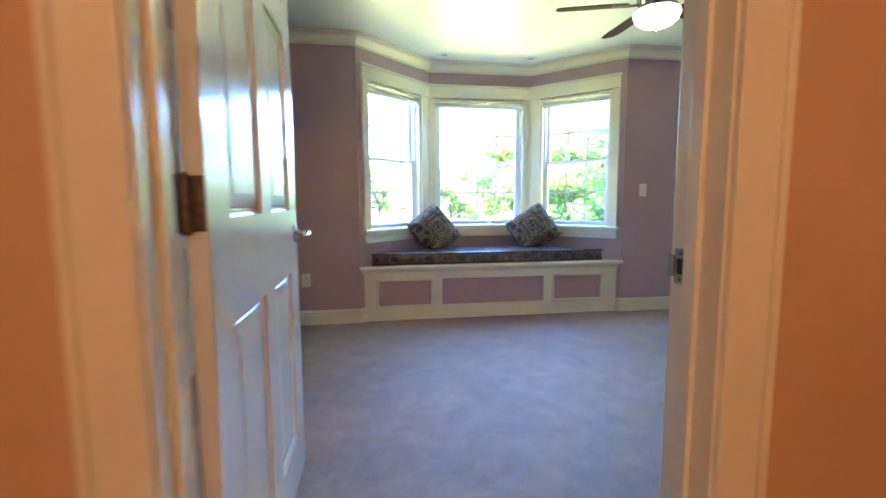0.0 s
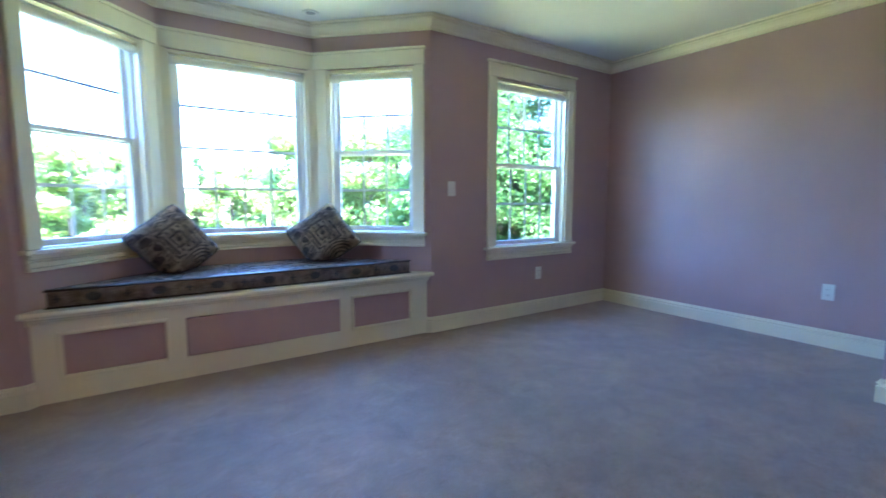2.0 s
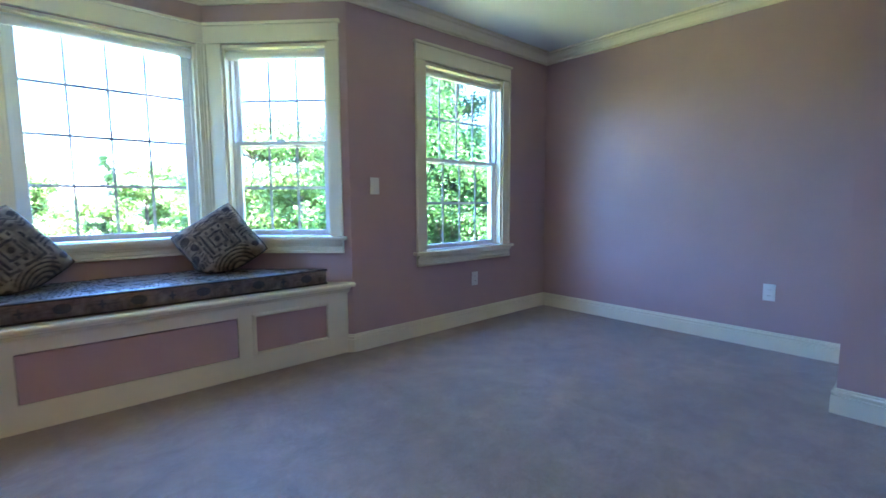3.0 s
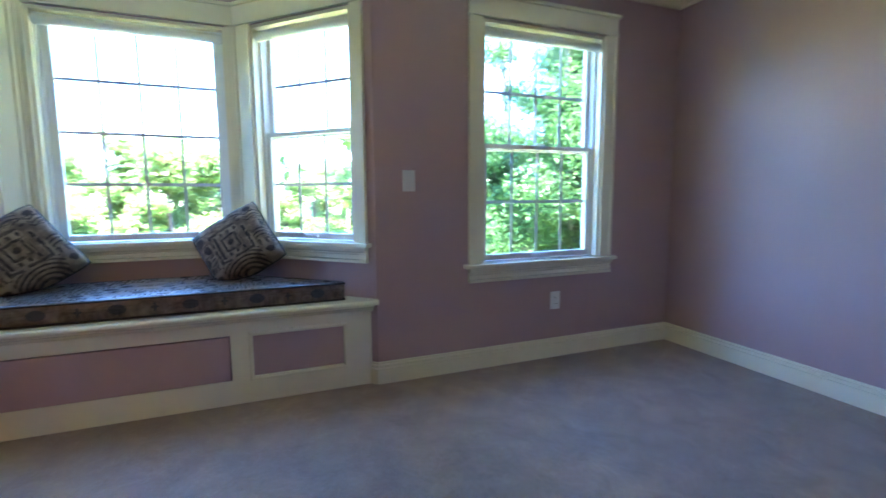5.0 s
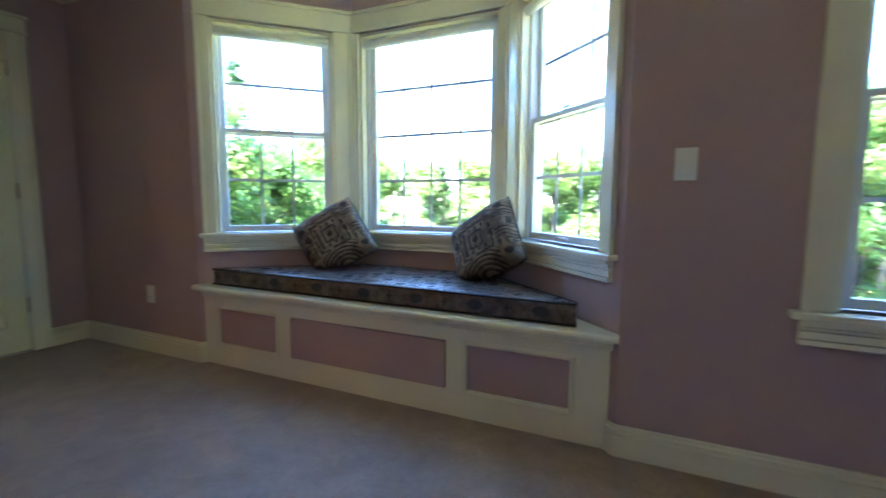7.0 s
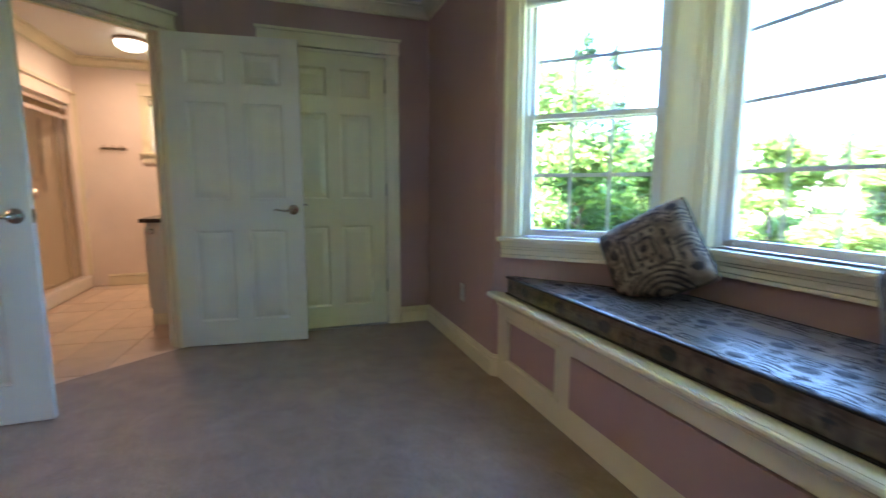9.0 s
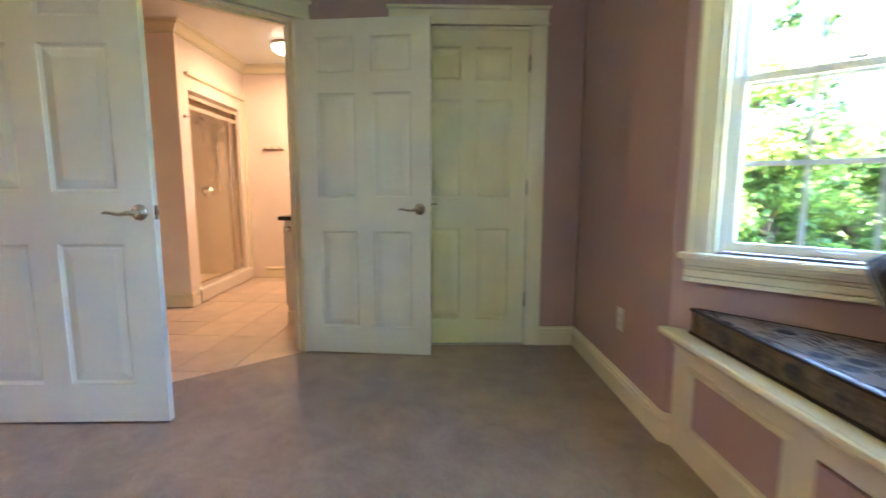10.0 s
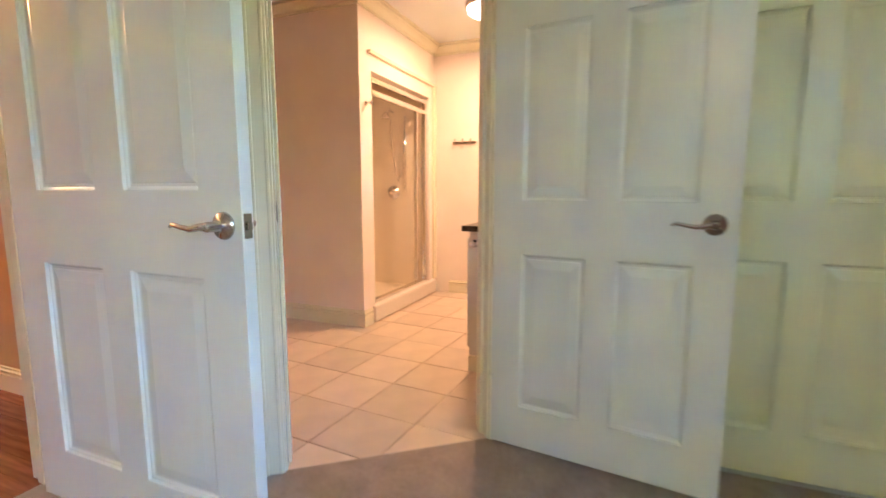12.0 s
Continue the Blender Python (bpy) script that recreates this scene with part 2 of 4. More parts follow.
    if top:
        # the satin ground shines, the dark print is matt
        shine = op("SUBTRACT", 1.0, op("MULTIPLY", ink, 0.92))
        l.new(op("MULTIPLY", shine, op("ADD", 0.25, noise_at(9, 3.0))), b.inputs["Specular IOR Level"])
        l.new(op("ADD", 0.28, op("MULTIPLY", ink, 0.4)), b.inputs["Roughness"])
    k = n.new("ShaderNodeBump")
    k.inputs["Strength"].default_value, k.inputs["Distance"].default_value = 0.3, 0.002
    l.new(noise_at(420), k.inputs["Height"])
    l.new(k.outputs[0], b.inputs["Normal"])
    return m


def leaf_mat(name, a, c):
    m = mat(name, a, 0.5, color2=c, scale=1.2)
    n, l = m.node_tree.nodes, m.node_tree.links
    b = n["Principled BSDF"]
    src = b.inputs["Base Color"].links[0].from_socket
    t, x = n.new("ShaderNodeBsdfTranslucent"), n.new("ShaderNodeMixShader")
    x.inputs[0].default_value = 0.5
    l.new(src, t.inputs[0])
    l.new(b.outputs[0], x.inputs[1])
    l.new(t.outputs[0], x.inputs[2])
    l.new(x.outputs[0], n["Material Output"].inputs[0])
    return m


def band_mat():
    # the cushion's print: dark ovals and small crosses along its length
    m = fabric_mat("printed_cushion_fabric", True)
    n, l = m.node_tree.nodes, m.node_tree.links
    b = n["Principled BSDF"]
    src = b.inputs["Base Color"].links[0].from_socket
    tc, sp = n.new("ShaderNodeTexCoord"), n.new("ShaderNodeSeparateXYZ")
    l.new(tc.outputs["Object"], sp.inputs[0])

    def op(kind, a, c):
        q = n.new("ShaderNodeMath")
        q.operation = kind
        for i, v in enumerate((a, c)):
            if isinstance(v, (int, float)):
                q.inputs[i].default_value = v
            elif v is not None:
                l.new(v, q.inputs[i])
        return q.outputs[0]

    def spot(shift, rx, rz):
        u = op("SUBTRACT", op("FRACT", op("ADD", op("DIVIDE", sp.outputs[0], 0.30), shift), None), 0.5)
        u = op("MULTIPLY", u, 0.30 / rx)
        v = op("MULTIPLY", op("SUBTRACT", sp.outputs[2], 0.05), 1 / rz)
        return op("LESS_THAN", op("ADD", op("MULTIPLY", u, u), op("MULTIPLY", v, v)), 1.0)

    dark = op("MAXIMUM", spot(0.0, 0.036, 0.024), op("MAXIMUM", spot(0.5, 0.006, 0.024), spot(0.5, 0.018, 0.006)))
    mx = n.new("ShaderNodeMix")
    mx.data_type = "RGBA"
    mx.inputs[7].default_value = (0.018, 0.016, 0.018, 1)
    l.new(dark, mx.inputs[0])
    l.new(src, mx.inputs[6])
    l.new(mx.outputs[2], b.inputs["Base Color"])
    return m


CARPET, WOOD, FABRIC, BAND = carpet_mat(), wood_mat(), fabric_mat("printed_upholstery", False), band_mat()
GLASS = glass_mat("window_glass", 0.05)
SHGLASS = glass_mat("shower_glass", 0.06, (0.985, 0.98, 0.96))
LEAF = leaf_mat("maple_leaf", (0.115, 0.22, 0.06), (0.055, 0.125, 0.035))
# lighter copy of the leaf, with the outdoor glare put into its colour
PALE = leaf_mat("glare_washed_leaf", (0.27, 0.36, 0.12), (0.17, 0.27, 0.08))
NEEDLE = leaf_mat("pine_needle", (0.085, 0.16, 0.05), (0.045, 0.095, 0.03))
BARK = mat("grey_bark", (0.13, 0.10, 0.08), 0.9, color2=(0.07, 0.055, 0.045), scale=9, bump=0.8, bump_scale=25)
GRASS = mat("dry_lawn", (0.36, 0.36, 0.13), 0.9, color2=(0.28, 0.29, 0.10), scale=1.5, bump=0.5, bump_scale=30)


# ---- mesh helpers ----
def finish(name, bm, material, smooth=False):
    bmesh.ops.recalc_face_normals(bm, faces=bm.faces)
    me = bpy.data.meshes.new(name)
    if smooth:
        for f in bm.faces:
            f.smooth = True
    bm.to_mesh(me)
    bm.free()
    me.materials.append(material)
    return new(name, me)


def part(name, bm, material, parent=None, label="", smooth=False):
    ob = finish(name, bm, material, smooth)
    ob.parent = parent
    if label:
        tagged(ob, label)
    return ob


def thing(name, m, label, category, group="", kind=""):
    ob = new(name)
    ob.empty_display_size = 0.1
    ob.matrix_world = m
    return tagged(ob, label, category, group, kind)


def box(bm, x0, y0, z0, x1, y1, z1, bevel=0.0, m=None):
    before = set(bm.verts)
    g = bmesh.ops.create_cube(bm, size=1)
    vs = g["verts"]
    for v in vs:
        v.co = Vector((x0 + (x1 - x0) * (v.co.x + 0.5), y0 + (y1 - y0) * (v.co.y + 0.5), z0 + (z1 - z0) * (v.co.z + 0.5)))
    if bevel:
        es = list({e for v in vs for e in v.link_edges})
        bmesh.ops.bevel(bm, geom=es, offset=bevel, segments=2, affect="EDGES", profile=0.6)
    if m is not None:
        for v in set(bm.verts) - before:
            v.co = m @ v.co
    return bm


def boxm(*a, bevel=0.0, m=None):
    return box(bmesh.new(), *a, bevel=bevel, m=m)


def prism(bm, pts, z0, z1):
    lo = [bm.verts.new((x, y, z0)) for x, y in pts]
    hi = [bm.verts.new((x, y, z1)) for x, y in pts]
    bm.faces.new(lo[::-1])
    bm.faces.new(hi)
    for i in range(len(pts)):
        j = (i + 1) % len(pts)
        bm.faces.new((lo[i], lo[j], hi[j], hi[i]))
    return bm


def lathe(bm, profile, steps=24, m=None):
    rings = []
    for r, z in profile:
        ring = []
        for i in range(steps):
            a = 2 * math.pi * i / steps
            co = Vector((r * math.cos(a), r * math.sin(a), z))
            ring.append(bm.verts.new(m @ co if m is not None else co))
        rings.append(ring)
    for a, b in zip(rings, rings[1:]):
        for i in range(steps):
            j = (i + 1) % steps
            bm.faces.new((a[i], a[j], b[j], b[i]))
    bm.faces.new(rings[0][::-1])
    bm.faces.new(rings[-1])
    return bm


def tube(bm, pts, radii, steps=10):
    rings = []
    pts = [Vector(p) for p in pts]
    for i, p in enumerate(pts):
        d = (pts[min(i + 1, len(pts) - 1)] - pts[max(i - 1, 0)]).normalized()
        q = d.to_track_quat("Z", "Y")
        r = radii[i] if isinstance(radii, (list, tuple)) else radii
        rings.append([bm.verts.new(p + q @ Vector((r * math.cos(2 * math.pi * k / steps), r * math.sin(2 * math.pi * k / steps), 0))) for k in range(steps)])
    for a, b in zip(rings, rings[1:]):
        for i in range(steps):
            j = (i + 1) % steps
            bm.faces.new((a[i], a[j], b[j], b[i]))
    bm.faces.new(rings[0][::-1])
    bm.faces.new(rings[-1])
    return bm


def sweep(bm, path, profile, closed=False):
    """profile: (into the room, up), along a path that has the room on its left."""
    n = len(path)
    P = [Vector(p) for p in path]
    rings = []
    for i in range(n):
        ds = []
        if closed or i > 0:
            ds.append((P[i] - P[i - 1]).normalized())
        if closed or i < n - 1:
            ds.append((P[(i + 1) % n] - P[i]).normalized())
        ns = [Vector((-d.y, d.x)) for d in ds]
        if len(ns) == 1:
            off = ns[0]
        else:
            s = ns[0] + ns[1]
            off = s / max(0.2, 1 + ns[0].dot(ns[1]))
        rings.append([bm.verts.new((P[i].x + off.x * a, P[i].y + off.y * a, b)) for a, b in profile])
    k = len(profile)
    for i in range(n if closed else n - 1):
        a, b = rings[i], rings[(i + 1) % n]
        for j in range(k):
            bm.faces.new((a[j], a[(j + 1) % k], b[(j + 1) % k], b[j]))
    if not closed:
        bm.faces.new(rings[0])
        bm.faces.new(rings[-1][::-1])
    return bm


# ---- plan ----
CEILZ, YN, XW, XE, YS, T = 2.405, 3.80, -1.33, 4.422, 0.72, 0.15
A, B, C, D = (-0.145, YN), (0.54, 4.48), (1.59, 4.48), (2.265, YN)
DG0, DG1 = (XW, 2.16), (-0.66, 1.309)
JX, JY = 3.53, 1.428
DOOR_H = 2.01
ED0, ED1 = -0.379, 0.602


def wall(name, p0, p1, openings=(), material=WALL, thick=T, e0=0.0, e1=0.0, top=CEILZ + 0.1, label="painted wall", outer=None):
    d = Vector(p1) - Vector(p0)
    L = d.length
    d.normalize()
    m = Matrix(((d.x, d.y, 0, p0[0]), (d.y, -d.x, 0, p0[1]), (0, 0, 1, 0), (0, 0, 0, 1)))
    bm = bmesh.new()
    cuts = sorted(openings)
    s = -e0
    for a, b, z0, z1 in cuts:
        box(bm, s, 0, 0, a, thick, top, m=m)
        if z0 > 0:
            box(bm, a, 0, 0, b, thick, z0, m=m)
        box(bm, a, 0, z1, b, thick, top, m=m)
        s = b
    box(bm, s, 0, 0, L + e1, thick, top, m=m)
    bmesh.ops.remove_doubles(bm, verts=bm.verts, dist=1e-5)
    return tagged(part(name, bm, material), label, "wall", kind="structure")


# window openings: (right to left along the wall when seen from inside)
W4 = (XE - 3.785, XE - 2.91, 0.65, 2.06)
bayL_len = (Vector(A) - Vector(B)).length
SIDE = (0.126, 0.836, 0.80, 2.06)
wall("wall_south", (-0.66, YS), (JX, YS), [(ED0 + 0.66, ED1 + 0.66, 0, DOOR_H + 0.02)], thick=0.13, e0=0.1, e1=0.1, label="mauve painted wall with a doorway to the hall")
wall("wall_east_return", (JX, YS), (JX, JY), thick=0.13, label="mauve painted wall return")
wall("wall_alcove", (JX, JY), (XE, JY), e0=-0.13, e1=0.1, thick=0.12, label="mauve painted alcove wall")
wall("wall_east", (XE, JY), (XE, YN), e1=T, label="plain mauve painted wall")
wall("wall_north_right", (XE, YN), D, [W4], label="mauve painted wall with one window")
wall("wall_bay_right", D, C, [SIDE], e1=0.08, label="angled bay wall with a window")
wall("wall_bay_centre", C, B, [(0.05, 1.00, 0.80, 2.06)], e0=0.0, e1=0.0, label="bay wall with a picture window")
wall("wall_bay_left", B, A, [(bayL_len - 0.836, bayL_len - 0.126, 0.80, 2.06)], e0=0.08, label="angled bay wall with a window")
wall("wall_north_left", A, (XW, YN), e1=T, label="mauve painted wall")
wall("wall_west", (XW, YN), DG0, [(YN - 3.475, YN - 2.675, 0, DOOR_H + 0.02)], thick=0.12, label="mauve painted wall with a closet door")
dgl = (Vector(DG1) - Vector(DG0)).length
DGA, DGB = 0.157, 0.975
wall("wall_diagonal", DG0, DG1, [(DGA, DGB, 0, DOOR_H + 0.02)], thick=0.12, label="angled wall with the bathroom doorway")
wall("wall_west_return", DG1, (-0.66, YS), thick=0.12, label="short mauve wall beside the entry")

ROOM = [(-0.66, YS), (JX, YS), (JX, JY), (XE, JY), (XE, YN), D, C, B, A, (XW, YN), DG0, DG1]
bm = bmesh.new()
bm.faces.new([bm.verts.new((x, y, 0)) for x, y in ROOM])
box(bm, ED0, YS - 0.06, -0.01, ED1, YS, -0.0002)
tagged(part("floor", bm, CARPET), "grey-mauve cut-pile carpet, brushed and trodden", "carpet", kind="structure")
bm = bmesh.new()
prism(bm, [(-5.2, -3.2), (XE + 0.4, -3.2), (XE + 0.4, YN + 0.02), (2.38, YN + 0.1), (1.65, 4.62), (0.48, 4.62), (-0.25, YN + 0.1), (-5.2, YN + 0.1)], CEILZ, CEILZ + 0.12)
tagged(part("ceiling", bm, CEIL), "smooth white painted ceiling", "ceiling", kind="structure")

CROWN = [(0, 2.31), (0.014, 2.31), (0.014, 2.322), (0.008, 2.324), (0.010, 2.330), (0.022, 2.338), (0.034, 2.352), (0.052, 2.366), (0.066, 2.372), (0.068, 2.380), (0.060, 2.382), (0.060, 2.386), (0.084, 2.388), (0.086, CEILZ - 0.001), (0, CEILZ - 0.001)]
tagged(part("crown_molding", sweep(bmesh.new(), ROOM, CROWN, True), TRIM), "cream painted crown moulding under the ceiling", "moulding", kind="structure")
BASE = [(0, 0), (0.019, 0), (0.019, 0.088), (0.009, 0.090), (0.009, 0.098), (0.018, 0.101), (0.018, 0.109), (0.008, 0.113), (0.008, 0.121), (0.004, 0.125), (0, 0.125)]
cas = 0.09
bd = Vector(DG1) - Vector(DG0)
bd.normalize()
dg = lambda s: (DG0[0] + bd.x * s, DG0[1] + bd.y * s)
runs = [
    [(ED1 + cas, YS), (JX, YS), (JX, JY), (XE, JY), (XE, YN), D, (D[0] - 0.028, D[1] + 0.028)],
    [(A[0] + 0.028, A[1] + 0.028), A, (XW, YN), (XW, 3.475 + cas)],
    [(XW, 2.58), (XW, 2.26)],
    [dg(DGB + cas), DG1, (-0.66, YS), (ED0 - cas, YS)],
]
for r in runs:
    tagged(part("baseboard", sweep(bmesh.new(), r, BASE), TRIM), "cream painted baseboard with a moulded top", "baseboard", kind="structure")


# ---- windows ----
def frame_on(p0, p1, s):
    """Local frame on a wall: x to the right seen from inside, y into the wall."""
    d = (Vector(p1) - Vector(p0)).normalized()
    o = Vector(p0) + d * s
    return Matrix(((-d.x, d.y, 0, o.x), (-d.y, -d.x, 0, o.y), (0, 0, 1, 0), (0, 0, 0, 1)))


def sash(name, parent, x0, x1, z0, z1, y, cols, rows, rail=0.03, bottom=0.036, thick=0.03):
    bm = bmesh.new()
    box(bm, x0, y, z0, x0 + rail, y + thick, z1, 0.003)
    box(bm, x1 - rail, y, z0, x1, y + thick, z1, 0.003)
    box(bm, x0 + rail, y + 0.001, z0, x1 - rail, y + thick - 0.001, z0 + bottom, 0.003)
    box(bm, x0 + rail, y + 0.001, z1 - 0.026, x1 - rail, y + thick - 0.001, z1, 0.003)
    s = part(name, bm, SASH, parent, "white sash frame")
    gx0, gx1, gz0, gz1 = x0 + rail, x1 - rail, z0 + bottom, z1 - 0.026
    g = part("pane", boxm(gx0 - 0.004, y + 0.011, gz0 - 0.004, gx1 + 0.004, y + 0.019, gz1 + 0.004), GLASS, s, "clear window glass")
    g.visible_shadow = False
    for i in range(1, cols):
        x = gx0 + (gx1 - gx0) * i / cols
        part("glazing_bar", boxm(x - 0.008, y + 0.02, gz0, x + 0.008, y + 0.024, gz1), GRILLE, s)
    for j in range(1, rows):
        z = gz0 + (gz1 - gz0) * j / rows
        part("glazing_bar", boxm(gx0, y + 0.0245, z - 0.009, gx1, y + 0.0285, z + 0.009), GRILLE, s)
    return s


def window(name, m, w, z0, z1, cols, rows, label, double=True, left=0.09, right=0.09, ear_l=True, ear_r=True, sill_l=0.03, sill_r=0.03, apron_in=0.0):
    root = thing(name, m, label, "window", kind="structure")
    h = w / 2
    # jamb lining
    bm = bmesh.new()
    box(bm, -h, 0.0, z0, -h + 0.018, T - 0.01, z1)
    box(bm, h - 0.018, 0.0, z0, h, T - 0.01, z1)
    box(bm, -h + 0.018, 0.0, z1 - 0.018, h - 0.018, T - 0.01, z1)
    part("window_frame", bm, TRIM, root, "cream window lining")
    bm = bmesh.new()
    for a, b in ((-h + 0.018, -h + 0.034), (h - 0.034, h - 0.018)):
        box(bm, a, 0.05, z0, b, T - 0.012, z1 - 0.018)
    box(bm, -h + 0.034, 0.05, z1 - 0.03, h - 0.034, T - 0.012, z1 - 0.018)
    part("sash_track", bm, SASH, root, "white vinyl sash track")
    a, b, top = -h + 0.034, h - 0.034, z1 - 0.03
    if double:
        mid = (z0 + top) / 2 + 0.01
        sash("upper_sash", root, a, b, mid - 0.018, top, 0.095, cols, rows, bottom=0.034)
        low = sash("lower_sash", root, a, b, z0 + 0.005, mid + 0.018, 0.06, cols, rows)
        bm = boxm(-0.03, 0.045, mid + 0.018, 0.03, 0.062, mid + 0.03, bevel=0.004)
        part("sash_lock", bm, SASH, root)
        part("lift_rail", boxm(-0.05, 0.05, z0 + 0.012, 0.05, 0.062, z0 + 0.03, bevel=0.003), SASH, root)
    else:
        sash("fixed_sash", root, a, b, z0 + 0.005, top, 0.07, cols, rows, rail=0.044)
    # rolled blind
    part("roller_blind", lathe(bmesh.new(), [(0.022, -h + 0.02), (0.026, -h + 0.022), (0.026, h - 0.022), (0.022, h - 0.02)], 18, pose(0, 0.03, z1 - 0.062, 0, 90, 0)), BLIND, root, "white roller blind, rolled up", True)
    # casing
    bm = bmesh.new()
    for s, e in ((-h - left, -h), (h, h + right)):
        box(bm, s, -0.018, z0, e, 0.0, z1 + 0.005, 0.003)
        if s < 0:
            box(bm, s, -0.026, z0, s + 0.02, -0.017, z1 + 0.005, 0.003)
        else:
            box(bm, e - 0.02, -0.026, z0, e, -0.017, z1 + 0.005, 0.003)
    part("casing", bm, TRIM, root, "cream side casing with a back band")
    bm = bmesh.new()
    el, er = (0.012 if ear_l else 0), (0.012 if ear_r else 0)
    box(bm, -h - left, -0.02, z1 + 0.005, h + right, 0.0, z1 + 0.115, 0.002)
    box(bm, -h - left - el, -0.034, z1 + 0.115, h + right + er, 0.0, z1 + 0.135, 0.003)
    box(bm, -h - left - el * 0.6, -0.027, z1 + 0.005, h + right + er * 0.6, 0.0, z1 + 0.017, 0.003)
    part("head_casing", bm, TRIM, root, "cream flat head casing with a cap")
    part("window_sill", boxm(-h - left - sill_l, -0.05, z0 - 0.025, h + right + sill_r, 0.06, z0, bevel=0.006), TRIM, root, "cream sill")
    bm = bmesh.new()
    for out, lo, hi in ((0.012, 0.112, 0.025), (0.042, 0.037, 0.025), (0.032, 0.049, 0.037), (0.024, 0.060, 0.052), (0.024, 0.090, 0.066), (0.030, 0.112, 0.094)):
        box(bm, -h - left + apron_in, -out, z0 - lo, h + right - apron_in, 0.0 if out == 0.012 else -0.0115, z0 - hi, 0.002)
    part("apron", bm, TRIM, root, "cream moulded apron")
    return root


s = (W4[0] + W4[1]) / 2
window("window_4", frame_on((XE, YN), D, s), W4[1] - W4[0], W4[2], W4[3], 4, 2, "white double-hung window with cream casing")
s = (SIDE[0] + SIDE[1]) / 2
window("window_3", frame_on(D, C, s), 0.71, 0.80, 2.06, 3, 2, "white double-hung bay window with cream casing", left=0.117, right=0.078, ear_l=False, sill_l=-0.024, sill_r=0.02)
window("window_2", frame_on(C, B, 0.525), 0.95, 0.80, 2.06, 4, 4, "wide fixed picture window in the bay", double=False, left=0.046, right=0.046, ear_l=False, ear_r=False, sill_l=-0.019, sill_r=-0.019)
window("window_1", frame_on(B, A, bayL_len - s), 0.71, 0.80, 2.06, 3, 2, "white double-hung bay window with cream casing", left=0.078, right=0.117, ear_r=False, sill_r=-0.024, sill_l=0.02)


# ---- doors ----
def door_leaf(parent, w, h, t=0.036, paint=None, low=(0.165, 0.772), mid=(0.972, 1.585)):
    """Six-panel leaf from x=0 to w, y=0 to t, front face at y=0."""
    stile, mull = 0.115 * w / 0.8, 0.10 * w / 0.8
    rows = [low, mid, (1.70, h - 0.10)]
    cols = [(stile, (w - mull) / 2), ((w + mull) / 2, w - stile)]
    bm = bmesh.new()
    xs = [0, cols[0][0], cols[0][1], cols[1][0], cols[1][1], w]
    zs = [0, rows[0][0], rows[0][1], rows[1][0], rows[1][1], rows[2][0], rows[2][1], h]
    for side, y, sg in ((0, 0.0, 1), (1, t, -1)):
        for i in range(5):
            for j in range(7):
                x0, x1, z0, z1 = xs[i], xs[i + 1], zs[j], zs[j + 1]
                q = lambda a, dep: [bm.verts.new((x, y + sg * dep, z)) for x, z in ((x0 + a, z0 + a), (x1 - a, z0 + a), (x1 - a, z1 - a), (x0 + a, z1 - a))]
                if i in (1, 3) and j in (1, 3, 5):
                    rings = [q(0, 0), q(0.001, 0.009), q(0.005, 0.0105), q(0.010, 0.0145), q(0.018, 0.0145), q(0.021, 0.012), q(0.052, 0.006)]
                    for r0, r1 in zip(rings, rings[1:]):
                        for k in range(4):
                            bm.faces.new((r0[k], r0[(k + 1) % 4], r1[(k + 1) % 4], r1[k]))
                    bm.faces.new(rings[-1])
                else:
                    bm.faces.new(q(0, 0))
    for x in (0, w):
        bm.faces.new([bm.verts.new(c) for c in ((x, 0, 0), (x, t, 0), (x, t, h), (x, 0, h))])
    for z in (0, h):
        bm.faces.new([bm.verts.new(c) for c in ((0, 0, z), (w, 0, z), (w, t, z), (0, t, z))])
    bmesh.ops.remove_doubles(bm, verts=bm.verts, dist=1e-5)
    return part("door_leaf", bm, paint or DOORP, parent, "six-panel leaf")


def lever(parent, x, z, y, out, way, m=None):
    """Lever handle on a face at y; out: +1 or -1 along y; way: lever along x."""
    bm = bmesh.new()
    q = pose(x, y, z, 90 if out < 0 else -90, 0, 0)
    lathe(bm, [(0.034, 0), (0.034, 0.004), (0.030, 0.009), (0.016, 0.012), (0.0125, 0.02), (0.0125, 0.05), (0.010, 0.056)], 24, q)
    tube(bm, [(x, y + out * 0.048, z), (x + way * 0.02, y + out * 0.052, z), (x + way * 0.05, y + out * 0.054, z - 0.006), (x + way * 0.08, y + out * 0.055, z - 0.001), (x + way * 0.105, y + out * 0.055, z + 0.004), (x + way * 0.118, y + out * 0.052, z - 0.002)], [0.0105, 0.0095, 0.0075, 0.0065, 0.006, 0.004], 10)
    return part("door_handle", bm, METAL, parent, "brushed nickel lever handle", True)


def hinge(parent, x, y, z, plate=(0.0, 0.0), material=METAL, h=0.09):
    bm = bmesh.new()
    lathe(bm, [(0.006, -h / 2 - 0.004), (0.0075, -h / 2), (0.0075, h / 2), (0.006, h / 2 + 0.004)], 10, pose(x, y, z))
    if plate[1]:
        box(bm, x + 0.002, y + plate[0], z - h / 2, x + 0.036, y + plate[1], z + h / 2)
    return part("hinge", bm, material, parent, "metal butt hinge", True)


